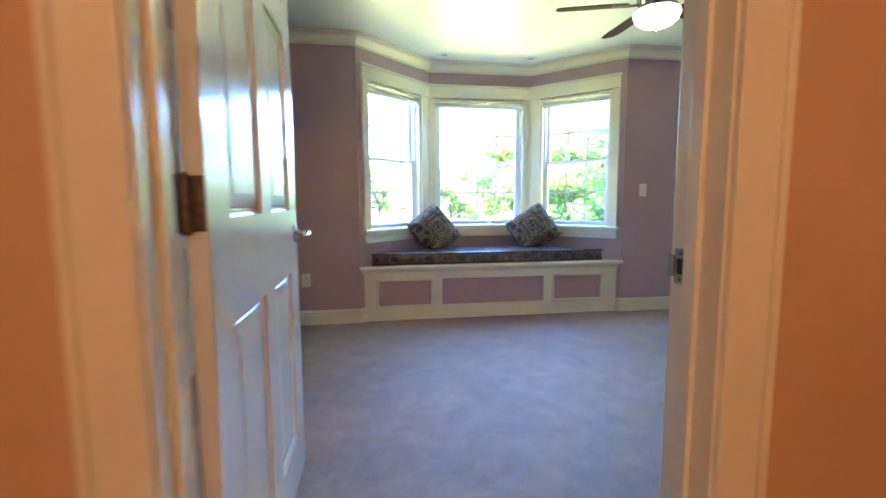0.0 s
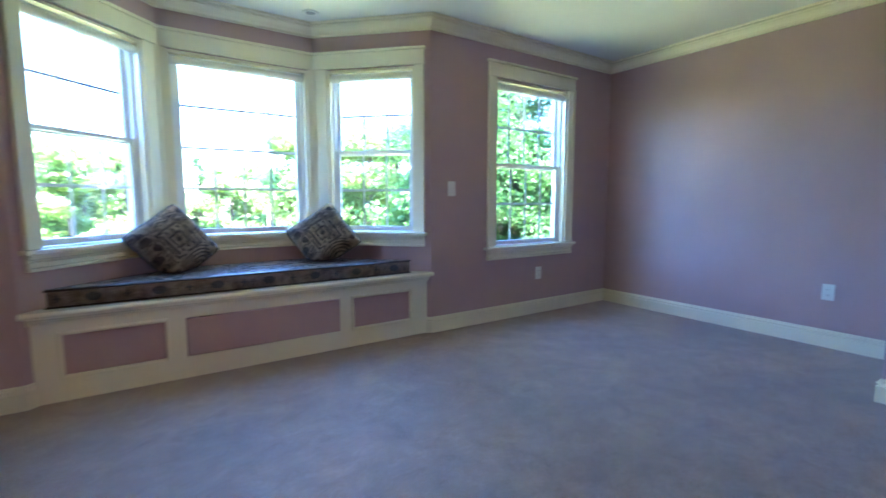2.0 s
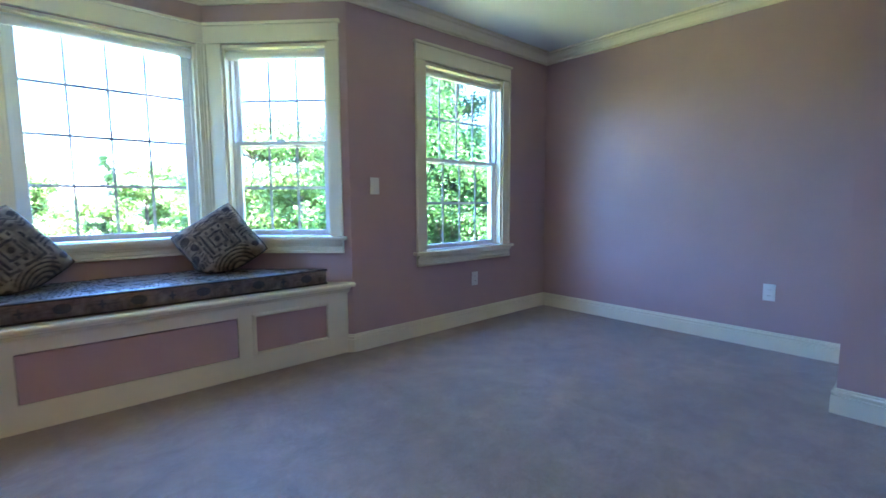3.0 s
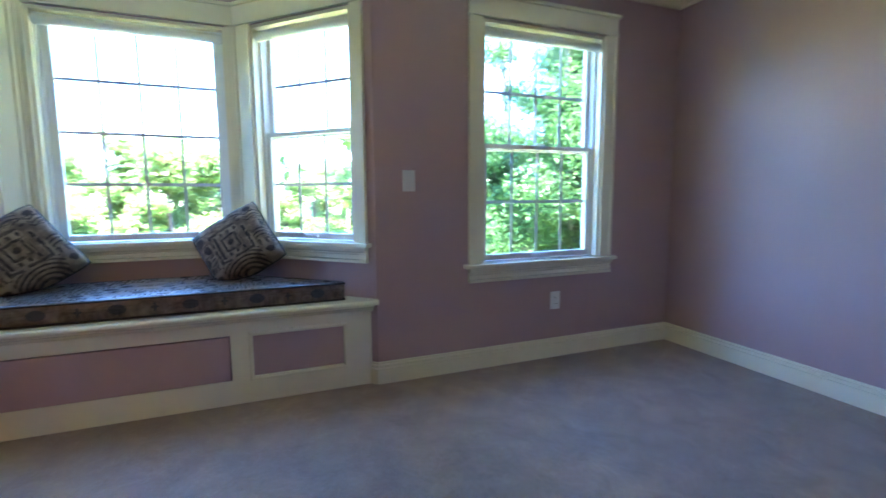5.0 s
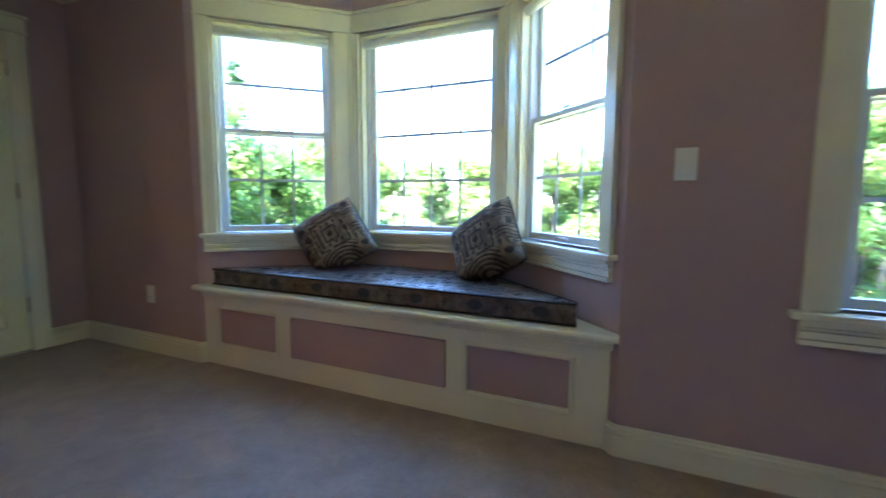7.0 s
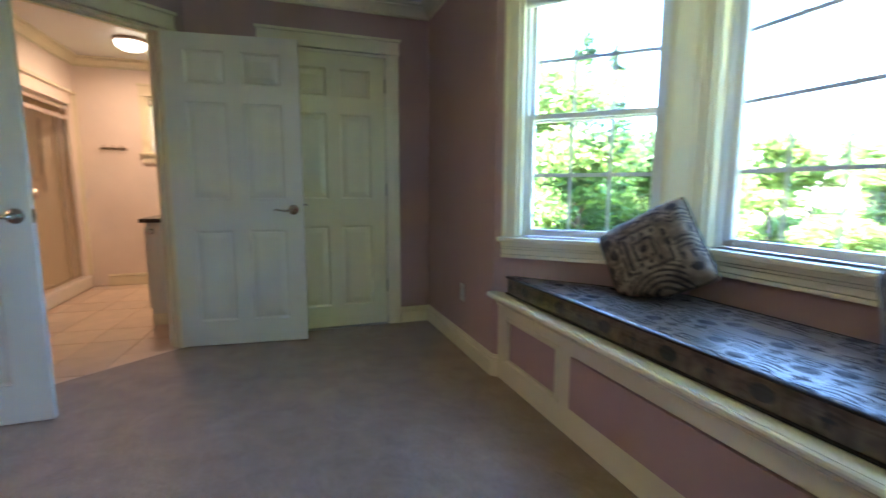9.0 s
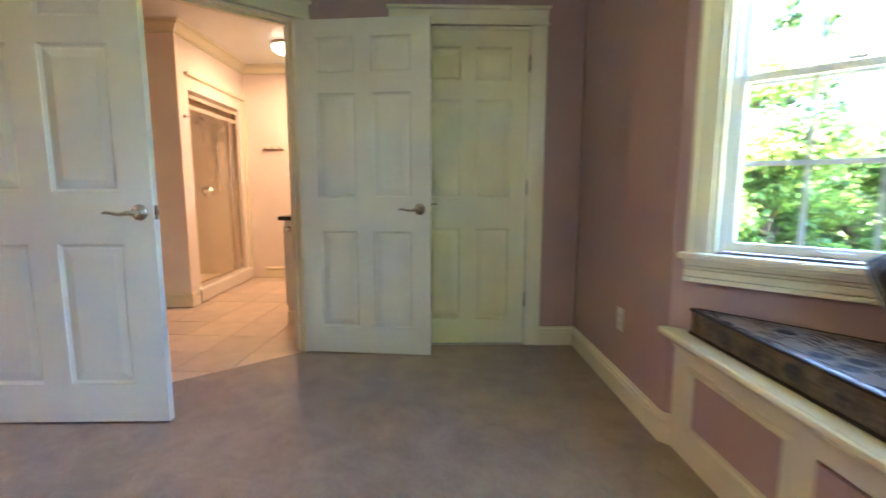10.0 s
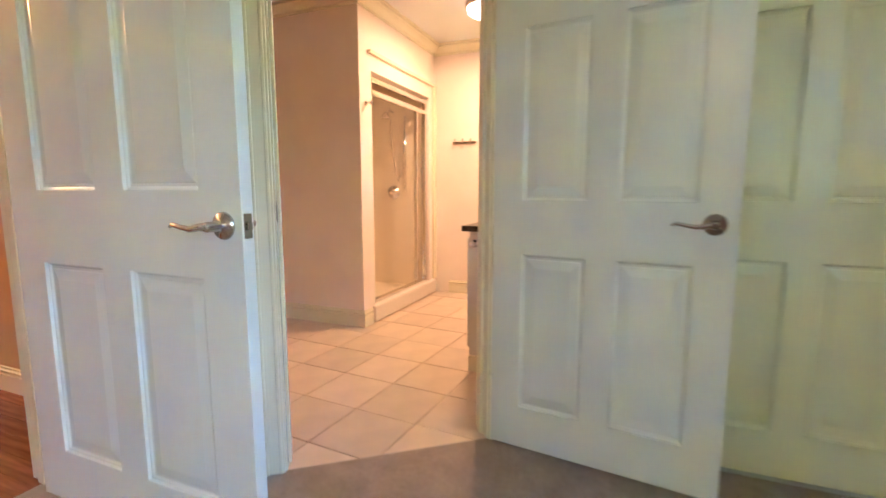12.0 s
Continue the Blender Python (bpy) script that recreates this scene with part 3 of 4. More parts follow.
def door_frame(name, m, w, h, thick, label, cas=0.09, both=True, far=TRIM, strike=None, stop=0.045):
    """Doorway lining and casings, x to the right seen from the room, y into the wall, opening -w/2 to w/2."""
    root = thing(name, m, label, "door frame", kind="structure")
    a = w / 2
    bm = bmesh.new()
    box(bm, -a - 0.002, -0.002, 0, -a + 0.018, thick + 0.002, h)
    box(bm, a - 0.018, -0.002, 0, a + 0.002, thick + 0.002, h)
    box(bm, -a + 0.018, -0.002, h - 0.018, a - 0.018, thick + 0.002, h + 0.002)
    box(bm, -a + 0.018, stop, 0, -a + 0.03, stop + 0.035, h - 0.018, 0.002)
    box(bm, a - 0.03, stop, 0, a - 0.018, stop + 0.035, h - 0.018, 0.002)
    box(bm, -a + 0.03, stop, h - 0.03, a - 0.03, stop + 0.035, h - 0.018, 0.002)
    part("jamb", bm, TRIM, root, "painted jamb with a stop")
    faces = [(-1, 0.0)] + ([(1, thick)] if both else [])
    for sg, y in faces:
        bm = bmesh.new()
        bb = bmesh.new()
        for s in (-1, 1):
            x0, x1 = s * (a - 0.012), s * (a + cas - 0.006)
            box(bm, min(x0, x1), min(y, y + sg * 0.016), 0, max(x0, x1), max(y, y + sg * 0.016), h + 0.004, 0.003)
            for off, wd, dep in ((0.0, 0.016, 0.026), (0.025, 0.01, 0.021), (0.07, 0.012, 0.02))[:3 if sg < 0 else 1]:
                e0, e1 = s * (a + cas - 0.006 - off), s * (a + cas - 0.006 - off - wd)
                box(bm, min(e0, e1), min(y + sg * 0.012, y + sg * dep), 0, max(e0, e1), max(y + sg * 0.012, y + sg * dep), h + 0.004, 0.003)
        part("casing", bm, TRIM, root, "painted side casing with a back band")
        box(bb, -a - cas, min(y, y + sg * 0.018), h + 0.004, a + cas, max(y, y + sg * 0.018), h + 0.095, 0.002)
        box(bb, -a - cas - 0.012, min(y, y + sg * 0.034), h + 0.095, a + cas + 0.012, max(y, y + sg * 0.034), h + 0.115, 0.004)
        box(bb, -a - cas - 0.006, min(y, y + sg * 0.026), h + 0.004, a + cas + 0.006, max(y, y + sg * 0.026), h + 0.016, 0.003)
        part("head_casing", bb, TRIM, root, "painted head casing with a cap")
    if strike:
        s, z = strike
        bm = bmesh.new()
        x = s * (a - 0.018)
        plate_ = lambda d, y0, y1, e0, e1: (min(x, x - s * d), y0, z + e0, max(x, x - s * d), y1, z + e1)
        box(bm, *plate_(0.002, 0.006, 0.038, -0.036, 0.036), 0.0006)
        box(bm, *plate_(0.004, -0.012, 0.007, -0.022, 0.022), 0.001)
        sp = part("strike_plate", bm, METAL, root, "metal strike plate")
        part("strike_hole", boxm(*plate_(0.0028, 0.014, 0.031, -0.016, 0.016)), DARK, sp)
        for e in (-0.026, 0.026):
            part("screw", lathe(bmesh.new(), [(0.0045, 0), (0.0045, 0.0012), (0.002, 0.0016)], 10, pose(x - s * 0.0018, 0.0225, z + e, 0, -90 * s, 0)), BRONZE, sp, "", True)
    return root


# entry
door_frame("door_frame_1", frame_on((-0.66, YS), (JX, YS), (ED0 + ED1) / 2 + 0.66), ED1 - ED0, DOOR_H + 0.02, 0.13, "painted doorway between hall and bedroom", strike=(-1, 0.92))
ed = thing("door_1", pose(ED0 + 0.0205, YS + 0.022, 0.012, 0, 0, 89.9), "white six-panel door, standing open into the bedroom", "door")
door_leaf(ed, 0.94, DOOR_H - 0.01, low=(0.175, 0.792), mid=(1.01, 1.60))
for c in ed.children:
    c.matrix_basis = pose(0, -0.036, 0)
lever(ed, 0.884, 0.925, -0.036, -1, -1)
lever(ed, 0.884, 0.925, 0.0, 1, -1)
bm = boxm(0.9395, -0.030, 0.895, 0.9415, -0.006, 0.955, bevel=0.0005)
box(bm, 0.940, -0.024, 0.915, 0.950, -0.012, 0.935, 0.002)
part("latch", bm, METAL, ed, "metal latch plate")
for z in (0.22, 1.04, 1.84):
    bm = bmesh.new()
    lathe(bm, [(0.007, -0.055), (0.009, -0.05), (0.009, 0.05), (0.007, 0.055)], 12, pose(-0.012, -0.004, z))
    box(bm, -0.0025, -0.034, z - 0.05, -0.0003, 0.004, z + 0.05)
    box(bm, -0.052, -0.001, z - 0.05, -0.020, 0.003, z + 0.05, 0.001)
    part("hinge", bm, BRONZE, ed, "aged metal butt hinge", False)

# bathroom
door_frame("door_frame_2", frame_on(DG0, DG1, (DGA + DGB) / 2), DGB - DGA, DOOR_H + 0.02, 0.12, "cream doorway between bedroom and bathroom", cas=0.085, strike=(-1, 0.945))
bdo = thing("door_2", pose(-1.205, 2.045, 0.012, 0, 0, 82.8), "white six-panel door, swung open against the closet wall", "door")
door_leaf(bdo, 0.80, DOOR_H - 0.01)
lever(bdo, 0.735, 0.905, 0.0, -1, -1)
lever(bdo, 0.735, 0.905, 0.036, 1, -1)
part("latch", boxm(0.7995, 0.006, 0.875, 0.8015, 0.03, 0.935), METAL, bdo, "metal latch plate")
for z in (0.22, 1.04, 1.84):
    hinge(bdo, -0.005, 0.002, z, material=TRIM)

# closet
door_frame("door_frame_3", frame_on((XW, YN), DG0, YN - 3.075), 0.80, DOOR_H + 0.02, 0.12, "cream casing round the closet door", both=False, stop=0.05)
cdo = thing("door_3", pose(XW - 0.008, 2.697, 0.012, 0, 0, 90), "closed cream six-panel closet door", "door")
door_leaf(cdo, 0.757, DOOR_H - 0.01, paint=CREAMP)
for z in (0.30, 1.04, 1.80):
    hinge(cdo, 0.762, -0.006, z)
lever(cdo, 0.06, 0.93, 0.0, -1, 1)

# ---- window seat ----
seat = thing("window_seat", pose(0, 0, 0), "cream window seat with mauve panels built into the bay", "window seat")
sx0, sx1, fy = A[0] + 0.03, D[0] - 0.03, YN + 0.018
pl = [(0.0, 0.474), (0.57, 1.515), (1.610, 2.088)]
z0, z1 = 0.128, 0.362
bm = bmesh.new()
xs = [sx0] + [v for p in pl for v in p] + [sx1]
for i in range(0, 8, 2):
    box(bm, xs[i], fy, 0, xs[i + 1], fy + 0.02, 0.46)
for p in pl:
    box(bm, p[0], fy, 0, p[1], fy + 0.02, z0)
    box(bm, p[0], fy, z1, p[1], fy + 0.02, 0.46)
bmesh.ops.remove_doubles(bm, verts=bm.verts, dist=1e-5)
part("face_frame", bm, TRIM, seat, "cream face frame")
for i, p in enumerate(pl):
    if i == 1:
        part("access_panel", boxm(p[0] + 0.004, fy - 0.008, z0 + 0.004, p[1] - 0.004, fy + 0.015, z1 - 0.005, bevel=0.002), PINK, seat, "mauve lift-off panel, standing slightly proud")
    else:
        part("panel", boxm(p[0] - 0.001, fy + 0.012, z0 - 0.001, p[1] + 0.001, fy + 0.019, z1 + 0.001), PINK, seat, "mauve recessed panel")
        bm = bmesh.new()
        for a, b, c, d in ((p[0] - 0.012, p[0] + 0.01, z0 - 0.012, z1 + 0.012), (p[1] - 0.01, p[1] + 0.012, z0 - 0.012, z1 + 0.012)):
            box(bm, a, fy - 0.008, c, b, fy + 0.013, d, 0.003)
            box(bm, a + 0.006, fy - 0.015, c + 0.006, b - 0.006, fy - 0.0075, d - 0.006, 0.003)
        for c, d in ((z0 - 0.012, z0 + 0.01), (z1 - 0.01, z1 + 0.012)):
            box(bm, p[0] + 0.0105, fy - 0.0075, c, p[1] - 0.0105, fy + 0.013, d, 0.003)
            box(bm, p[0] + 0.0045, fy - 0.0145, c + 0.006, p[1] - 0.0045, fy - 0.007, d - 0.006, 0.003)
        part("panel_molding", bm, TRIM, seat, "cream panel moulding")
bm = bmesh.new()
prism(bm, [(A[0] - 0.002, YN - 0.03), (D[0] + 0.002, YN - 0.03), (D[0] - 0.002, YN), (C[0] - 0.001, C[1] - 0.002), (B[0] + 0.001, B[1] - 0.002), (A[0] + 0.002, YN)], 0.46, 0.49)
sweep(bm, [(D[0] - 0.02, fy), (A[0] + 0.02, fy)], [(0, 0.418), (0.006, 0.418), (0.007, 0.428), (0.012, 0.432), (0.020, 0.444), (0.030, 0.450), (0.032, 0.4595), (0, 0.4595)])
sweep(bm, [(D[0] + 0.002, YN - 0.029), (A[0] - 0.002, YN - 0.029)], [(0, 0.463), (0.006, 0.463), (0.011, 0.468), (0.012, 0.476), (0.010, 0.484), (0.005, 0.488), (0, 0.488)])
part("seat_top", bm, TRIM, seat, "cream seat board with a moulded nosing")


def soft_slab(bm, pts, z0, z1, r=0.015):
    prism(bm, pts, z0, z1)
    bmesh.ops.bevel(bm, geom=list(bm.edges), offset=r, segments=3, affect="EDGES", profile=0.5)
    return bm


cu = thing("seat_cushion", pose(0, 0, 0.491), "long printed fabric seat cushion on the window seat", "cushion")
cpts = [(-0.045, YN + 0.03), (2.095, YN + 0.03), (2.09, YN + 0.06), (1.52, 4.39), (0.61, 4.39), (-0.04, YN + 0.06)]
part("cushion_body", soft_slab(bmesh.new(), cpts, 0, 0.10), BAND, cu, "", True)
for z in (0.006, 0.094):
    pts = [(x, y, z) for x, y in cpts]
    part("piping", tube(bmesh.new(), pts + [pts[0]], 0.0055, 6), DARK, cu, "dark piping", True)


def pillow(m, side=0.425, thick=0.19, rest=0.592):
    root = thing("throw_pillow", m, "square printed throw pillow leaning in the window bay", "pillow", "throw pillows")
    n = 18
    bm = bmesh.new()
    grid = {}
    for sgn in (1, -1):
        for i in range(n + 1):
            for j in range(n + 1):
                u, v = 2 * i / n - 1, 2 * j / n - 1
                edge = i in (0, n) or j in (0, n)
                if sgn < 0 and edge:
                    continue
                pinch = 1 - 0.05 * (1 - u * u) * (v * v) - 0.05 * u ** 6 * v ** 6, 1 - 0.05 * (1 - v * v) * (u * u) - 0.05 * u ** 6 * v ** 6
                x, y = u * side / 2 * pinch[1], v * side / 2 * pinch[0]
                h = thick / 2 * ((1 - u ** 4) * (1 - v ** 4)) ** 0.5
                h += 0.009 * noise.noise(Vector((x * 13, y * 13, sgn * 3.0))) * (0 if edge else 1)
                grid[(sgn, i, j)] = bm.verts.new((x, y, sgn * h))
    get = lambda s, i, j: grid.get((s, i, j)) or grid[(1, i, j)]
    for s in (1, -1):
        for i in range(n):
            for j in range(n):
                f = [get(s, i, j), get(s, i + 1, j), get(s, i + 1, j + 1), get(s, i, j + 1)]
                bm.faces.new(f if s > 0 else f[::-1])
    # the lower corner is pressed flat where the pillow rests on the cushion
    inv = m.inverted()

    def settle(p):
        q = m @ Vector(p)
        if q.z < rest + 0.02:
            q.z = rest + 0.02 * math.exp((q.z - rest - 0.02) / 0.05)
        return inv @ q

    for v in bm.verts:
        v.co = settle(v.co)
    part("pillow_body", bm, FABRIC, root, "", True)
    e = side / 2
    pts = []
    for k in range(4):
        for i in range(8):
            u = -1 + 2 * i / 8
            b = e * (1 - 0.05 * (1 - u * u) - 0.05 * u ** 6)
            w = u * e * (1 - 0.05 * u ** 6)
            c = {0: (w, -b), 1: (b, w), 2: (-w, b), 3: (-b, -w)}[k]
            pts.append(settle((c[0], c[1], 0)))
    part("piping", tube(bmesh.new(), pts + [pts[0]], 0.005, 6), DARK, root, "dark piping", True)
    return root


def lean(x, y, z, yaw, tilt, spin):
    return pose(x, y, z, 0, 0, yaw) @ pose(0, 0, 0, 90 - tilt, 0, 0) @ pose(0, 0, 0, 0, 0, spin)


pillow(lean(0.555, 4.235, 0.765, 20, 24, 33))
pillow(lean(1.56, 4.24, 0.768, -24, 24, 36))


# ---- plates ----
def plate(name, m, label, kind, w=0.072, h=0.116):
    root = thing(name, m, label, "switch" if kind == "switch" else "outlet")
    part("cover_plate", boxm(-w / 2, -0.006, -h / 2, w / 2, 0.0, h / 2, bevel=0.0025), PLATE, root)
    if kind == "switch":
        part("rocker", boxm(-0.017, -0.0095, -0.034, 0.017, -0.005, 0.034, bevel=0.002), PLATE, root)
    else:
        for z in (-0.02, 0.02):
            r = part("receptacle", boxm(-0.017, -0.008, z - 0.014, 0.017, -0.005, z + 0.014, bevel=0.002), PLATE, root)
            for x in (-0.006, 0.006):
                part("slot", boxm(x - 0.001, -0.0086, z - 0.005, x + 0.001, -0.0075, z + 0.004), DARK, r)
    return root


plate("wall_switch", frame_on((XE, YN), D, XE - 2.458), "white rocker switch plate on the mauve wall", "switch").location.z = 1.14
plate("wall_outlet", frame_on((XE, YN), D, XE - 3.447), "white outlet plate below the window", "outlet").location.z = 0.376
plate("wall_outlet", frame_on(A, (XW, YN), A[0] + 0.60), "white blank-looking outlet plate near the corner", "outlet").location.z = 0.387
plate("wall_outlet", frame_on((XE, JY), (XE, YN), 1.922 - JY), "white outlet plate on the plain wall", "outlet").location.z = 0.397

# ---- ceiling things ----
fan = thing("ceiling_fan", pose(1.67, 2.485, CEILZ), "bronze ceiling fan with walnut blades and a lit glass bowl", "ceiling fan")
part("canopy", lathe(bmesh.new(), [(0.07, 0), (0.07, -0.012), (0.05, -0.05), (0.03, -0.06), (0.014, -0.062), (0.014, -0.08), (0.04, -0.085)], 28), METAL, fan, "", True)
part("motor", lathe(bmesh.new(), [(0.03, -0.075), (0.09, -0.08), (0.115, -0.10), (0.12, -0.14), (0.115, -0.175), (0.09, -0.195), (0.085, -0.205), (0.125, -0.222), (0.13, -0.236), (0.12, -0.245)], 32), METAL, fan, "brushed bronze motor housing", True)
part("glass_bowl", lathe(bmesh.new(), [(0.128, -0.236), (0.133, -0.25), (0.122, -0.285), (0.09, -0.312), (0.045, -0.328), (0.01, -0.332)], 32), BOWL, fan, "lit frosted glass bowl", True)
part("finial", lathe(bmesh.new(), [(0.01, -0.331), (0.008, -0.345), (0.003, -0.352)], 12), METAL, fan, "", True)
for k in range(5):
    q = pose(0, 0, -0.19, 0, 0, 72 * k + 18)
    bm = bmesh.new()
    pts = [(0.17, -0.05), (0.23, -0.06), (0.49, -0.066), (0.565, -0.056), (0.585, -0.03), (0.585, 0.03), (0.565, 0.056), (0.49, 0.066), (0.23, 0.06), (0.17, 0.05)]
    prism(bm, pts, -0.003, 0.003)
    for v in bm.verts:
        v.co = q @ pose(0, 0, 0, -12, 0, 0) @ v.co
    bl = part("blade", bm, BLADE, fan, "walnut blade")
    bm = boxm(0.10, -0.018, -0.008, 0.25, 0.018, -0.001, bevel=0.003, m=q)
    part("blade_iron", bm, METAL, bl, "metal blade bracket")
lamp = new("fan_bulb", bpy.data.lights.new("fan_bulb", "POINT"))
lamp.data.energy, lamp.data.color, lamp.data.shadow_soft_size = FAN_LAMP, (1.0, 0.8, 0.58), 0.05
lamp.location = (1.67, 2.485, CEILZ - 0.44)

for x in (0.665, 1.50):
    r = thing("recessed_light", pose(x, 4.225, CEILZ), "small white recessed ceiling light, switched off", "light", "recessed lights in the bay")
    part("trim_ring", lathe(bmesh.new(), [(0.056, -0.001), (0.056, -0.006), (0.05, -0.009), (0.036, -0.007), (0.034, -0.001)], 28), PLATE, r, "", True)
    part("lens", lathe(bmesh.new(), [(0.0335, -0.001), (0.0335, -0.004), (0.02, -0.0055), (0.004, -0.006)], 20), LENS, r, "grey frosted lens", True)

# ---- hall ----
wall("wall_hall_left", (-0.745, YS - 0.13), (-0.745, -2.6), material=ORANGE, thick=0.1, label="tan painted hall wall")
wall("wall_hall_end", (-0.745, -2.6), (2.6, -2.6), material=ORANGE, thick=0.1, e0=0.1, e1=0.1, label="tan painted hall wall")
wall("wall_hall_right", (2.6, -2.6), (2.6, YS - 0.134), material=ORANGE, thick=0.1, label="tan painted hall wall")
wall("wall_hall_door", (2.6, YS - 0.134), (-0.745, YS - 0.134), [(2.6 - ED1, 2.6 - ED0, 0, DOOR_H + 0.02)], material=ORANGE, thick=0.004, label="tan painted hall side of the doorway wall")
tagged(part("subfloor", boxm(-0.9, -2.7, -0.1, 2.7, YS - 0.06, -0.012), DARK), "floor base under the hall planks", "floor", kind="structure")
for r in ([(ED0 - cas, YS - 0.134), (-0.745, YS - 0.134), (-0.745, -2.6), (2.6, -2.6), (2.6, YS - 0.134), (ED1 + cas, YS - 0.134)],):
    tagged(part("baseboard", sweep(bmesh.new(), r, BASE), TRIM), "cream painted hall baseboard", "baseboard", kind="structure")
hl = thing("hall_ceiling_light", pose(0.05, -1.4, CEILZ), "lit frosted ceiling light in the hall", "light")
part("base", lathe(bmesh.new(), [(0.15, 0), (0.15, -0.02), (0.13, -0.03)], 28), METAL, hl, "", True)
part("glass_bowl", lathe(bmesh.new(), [(0.14, -0.022), (0.13, -0.06), (0.09, -0.09), (0.01, -0.1)], 28), BOWL, hl, "lit frosted glass bowl", True)
lamp = new("hall_bulb", bpy.data.lights.new("hall_bulb", "POINT"))
lamp.data.energy, lamp.data.color, lamp.data.shadow_soft_size = HALL_LAMP, (1.0, 0.55, 0.24), 0.06
lamp.location = (0.05, -1.4, CEILZ - 0.2)

plate("wall_outlet", frame_on((-0.745, YS - 0.13), (-0.745, -2.6), YS - 0.13 + 0.08), "white outlet plate on the tan hall wall", "outlet").location.z = 0.378

# closet behind its door
bm = boxm(-2.0, 2.40, -0.01, -1.9, 3.75, 2.4)
box(bm, -1.9, 2.40, -0.01, -1.45, 2.46, 2.4)
box(bm, -1.9, 3.69, -0.01, -1.45, 3.75, 2.4)
box(bm, -1.9, 2.46, -0.02, -1.30, 3.69, -0.001)
tagged(part("wall_closet", bm, CEIL), "plain white closet interior", "wall", kind="structure")

# ---- bathroom ----
BX, BY, BXB, BYN = -2.38, 0.718, -3.745, 2.30
wall("wall_bath_shower", (BXB, BY), (BX, BY), [(0.145, 1.20, 0.13, 1.90)], material=BATHW, thick=0.1, e0=0.1, label="warm white wall with the shower opening")
wall("wall_bath_left", (BX, BY), (BX, -0.5), material=BATHW, thick=0.1, e0=-0.1, label="warm white bathroom wall")
wall("wall_bath_near", (BX, -0.5), (-0.80, -0.5), material=BATHW, thick=0.1, e0=0.0, e1=0.1, label="warm white bathroom wall")
wall("wall_bath_hall", (-0.80, -0.5), (-0.80, 1.27), material=BATHW, thick=0.02, label="warm white bathroom wall")
wall("wall_bath_north", (-1.46, BYN), (BXB, BYN), material=BATHW, thick=0.1, e0=0.0, e1=0.1, label="warm white bathroom wall")
wall("wall_bath_back", (BXB, BYN), (BXB, BY), [(0.44, 0.94, 1.45, 2.04)], material=BATHW, thick=0.12, e1=0.0, label="warm white wall with a small window")
window("window_5", frame_on((BXB, BYN), (BXB, BY), 0.69), 0.50, 1.45, 2.04, 2, 1, "small white bathroom window with cream casing", left=0.06, right=0.06)
BATHLOOP = [(BXB, BY), (BX, BY), (BX, -0.5), (-0.80, -0.5), (-0.80, 1.27), (-1.455, 2.14), (-1.46, BYN), (BXB, BYN)]
tagged(part("crown_molding", sweep(bmesh.new(), BATHLOOP, CROWN, True), TRIM), "cream crown moulding in the bathroom", "moulding", kind="structure")
tagged(part("baseboard", sweep(bmesh.new(), [(-2.49, BY), (BX, BY), (BX, -0.5), (-0.81, -0.5)], BASE), TRIM), "cream bathroom baseboard", "baseboard", kind="structure")
tagged(part("baseboard", sweep(bmesh.new(), [(BXB, BYN), (BXB, BY + 0.16)], BASE), TRIM), "cream bathroom baseboard", "baseboard", kind="structure")

# shower
sh = thing("shower_enclosure", pose(0, 0, 0), "framed glass shower with a white acrylic curb", "shower")
bm = bmesh.new()
box(bm, -3.72, BY - 0.14, 0, -2.50, BY + 0.03, 0.135, 0.02)
part("curb", bm, ACRYL, sh, "white acrylic curb")
bm = bmesh.new()
box(bm, -3.66, -0.38, 0.02, -2.53, BY - 0.141, 0.06)
box(bm, -3.70, -0.42, 0.02, -3.66, BY - 0.101, 2.2)
box(bm, -2.53, -0.42, 0.02, -2.49, BY - 0.101, 2.2)
box(bm, -3.66, -0.42, 0.02, -2.53, -0.38, 2.2)
box(bm, -3.70, -0.42, 2.2, -2.49, BY - 0.101, 2.23)
part("surround", bm, BEIGEA, sh, "beige acrylic surround")
bm = bmesh.new()
x0, x1, za, zb = -3.595, -2.545, 0.135, 1.87
for a, b in ((x0, x0 + 0.035), (x1 - 0.035, x1)):
    box(bm, a, BY - 0.06, za, b, BY - 0.02, zb, 0.003)
for a, b in ((za, za + 0.03), (zb - 0.035, zb), (zb - 0.13, zb - 0.09)):
    box(bm, x0, BY - 0.058, a, x1, BY - 0.018, b, 0.003)
box(bm, x0 + 0.19, BY - 0.055, za, x0 + 0.22, BY - 0.022, zb - 0.09, 0.003)
part("frame", bm, CHROME, sh, "chrome frame")
dr = part("shower_door", boxm(x0 + 0.22, BY - 0.043, za + 0.03, x1 - 0.035, BY - 0.037, zb - 0.13), SHGLASS, sh, "clear glass door")
dr.visible_shadow = False
pn = part("side_pane", boxm(x0 + 0.035, BY - 0.043, za + 0.03, x0 + 0.19, BY - 0.037, zb - 0.13), SHGLASS, sh, "clear glass side pane")
pn.visible_shadow = False
bm = bmesh.new()
lathe(bm, [(0.07, 0), (0.065, 0.012), (0.03, 0.02), (0.025, 0.06), (0.01, 0.065)], 24, pose(-3.66, 0.30, 1.01, 0, 90, 0))
part("valve", bm, CHROME, sh, "round chrome valve", True)
bm = bmesh.new()
tube(bm, [(-3.66, 0.30, 1.80), (-3.58, 0.30, 1.82), (-3.52, 0.30, 1.77)], 0.011)
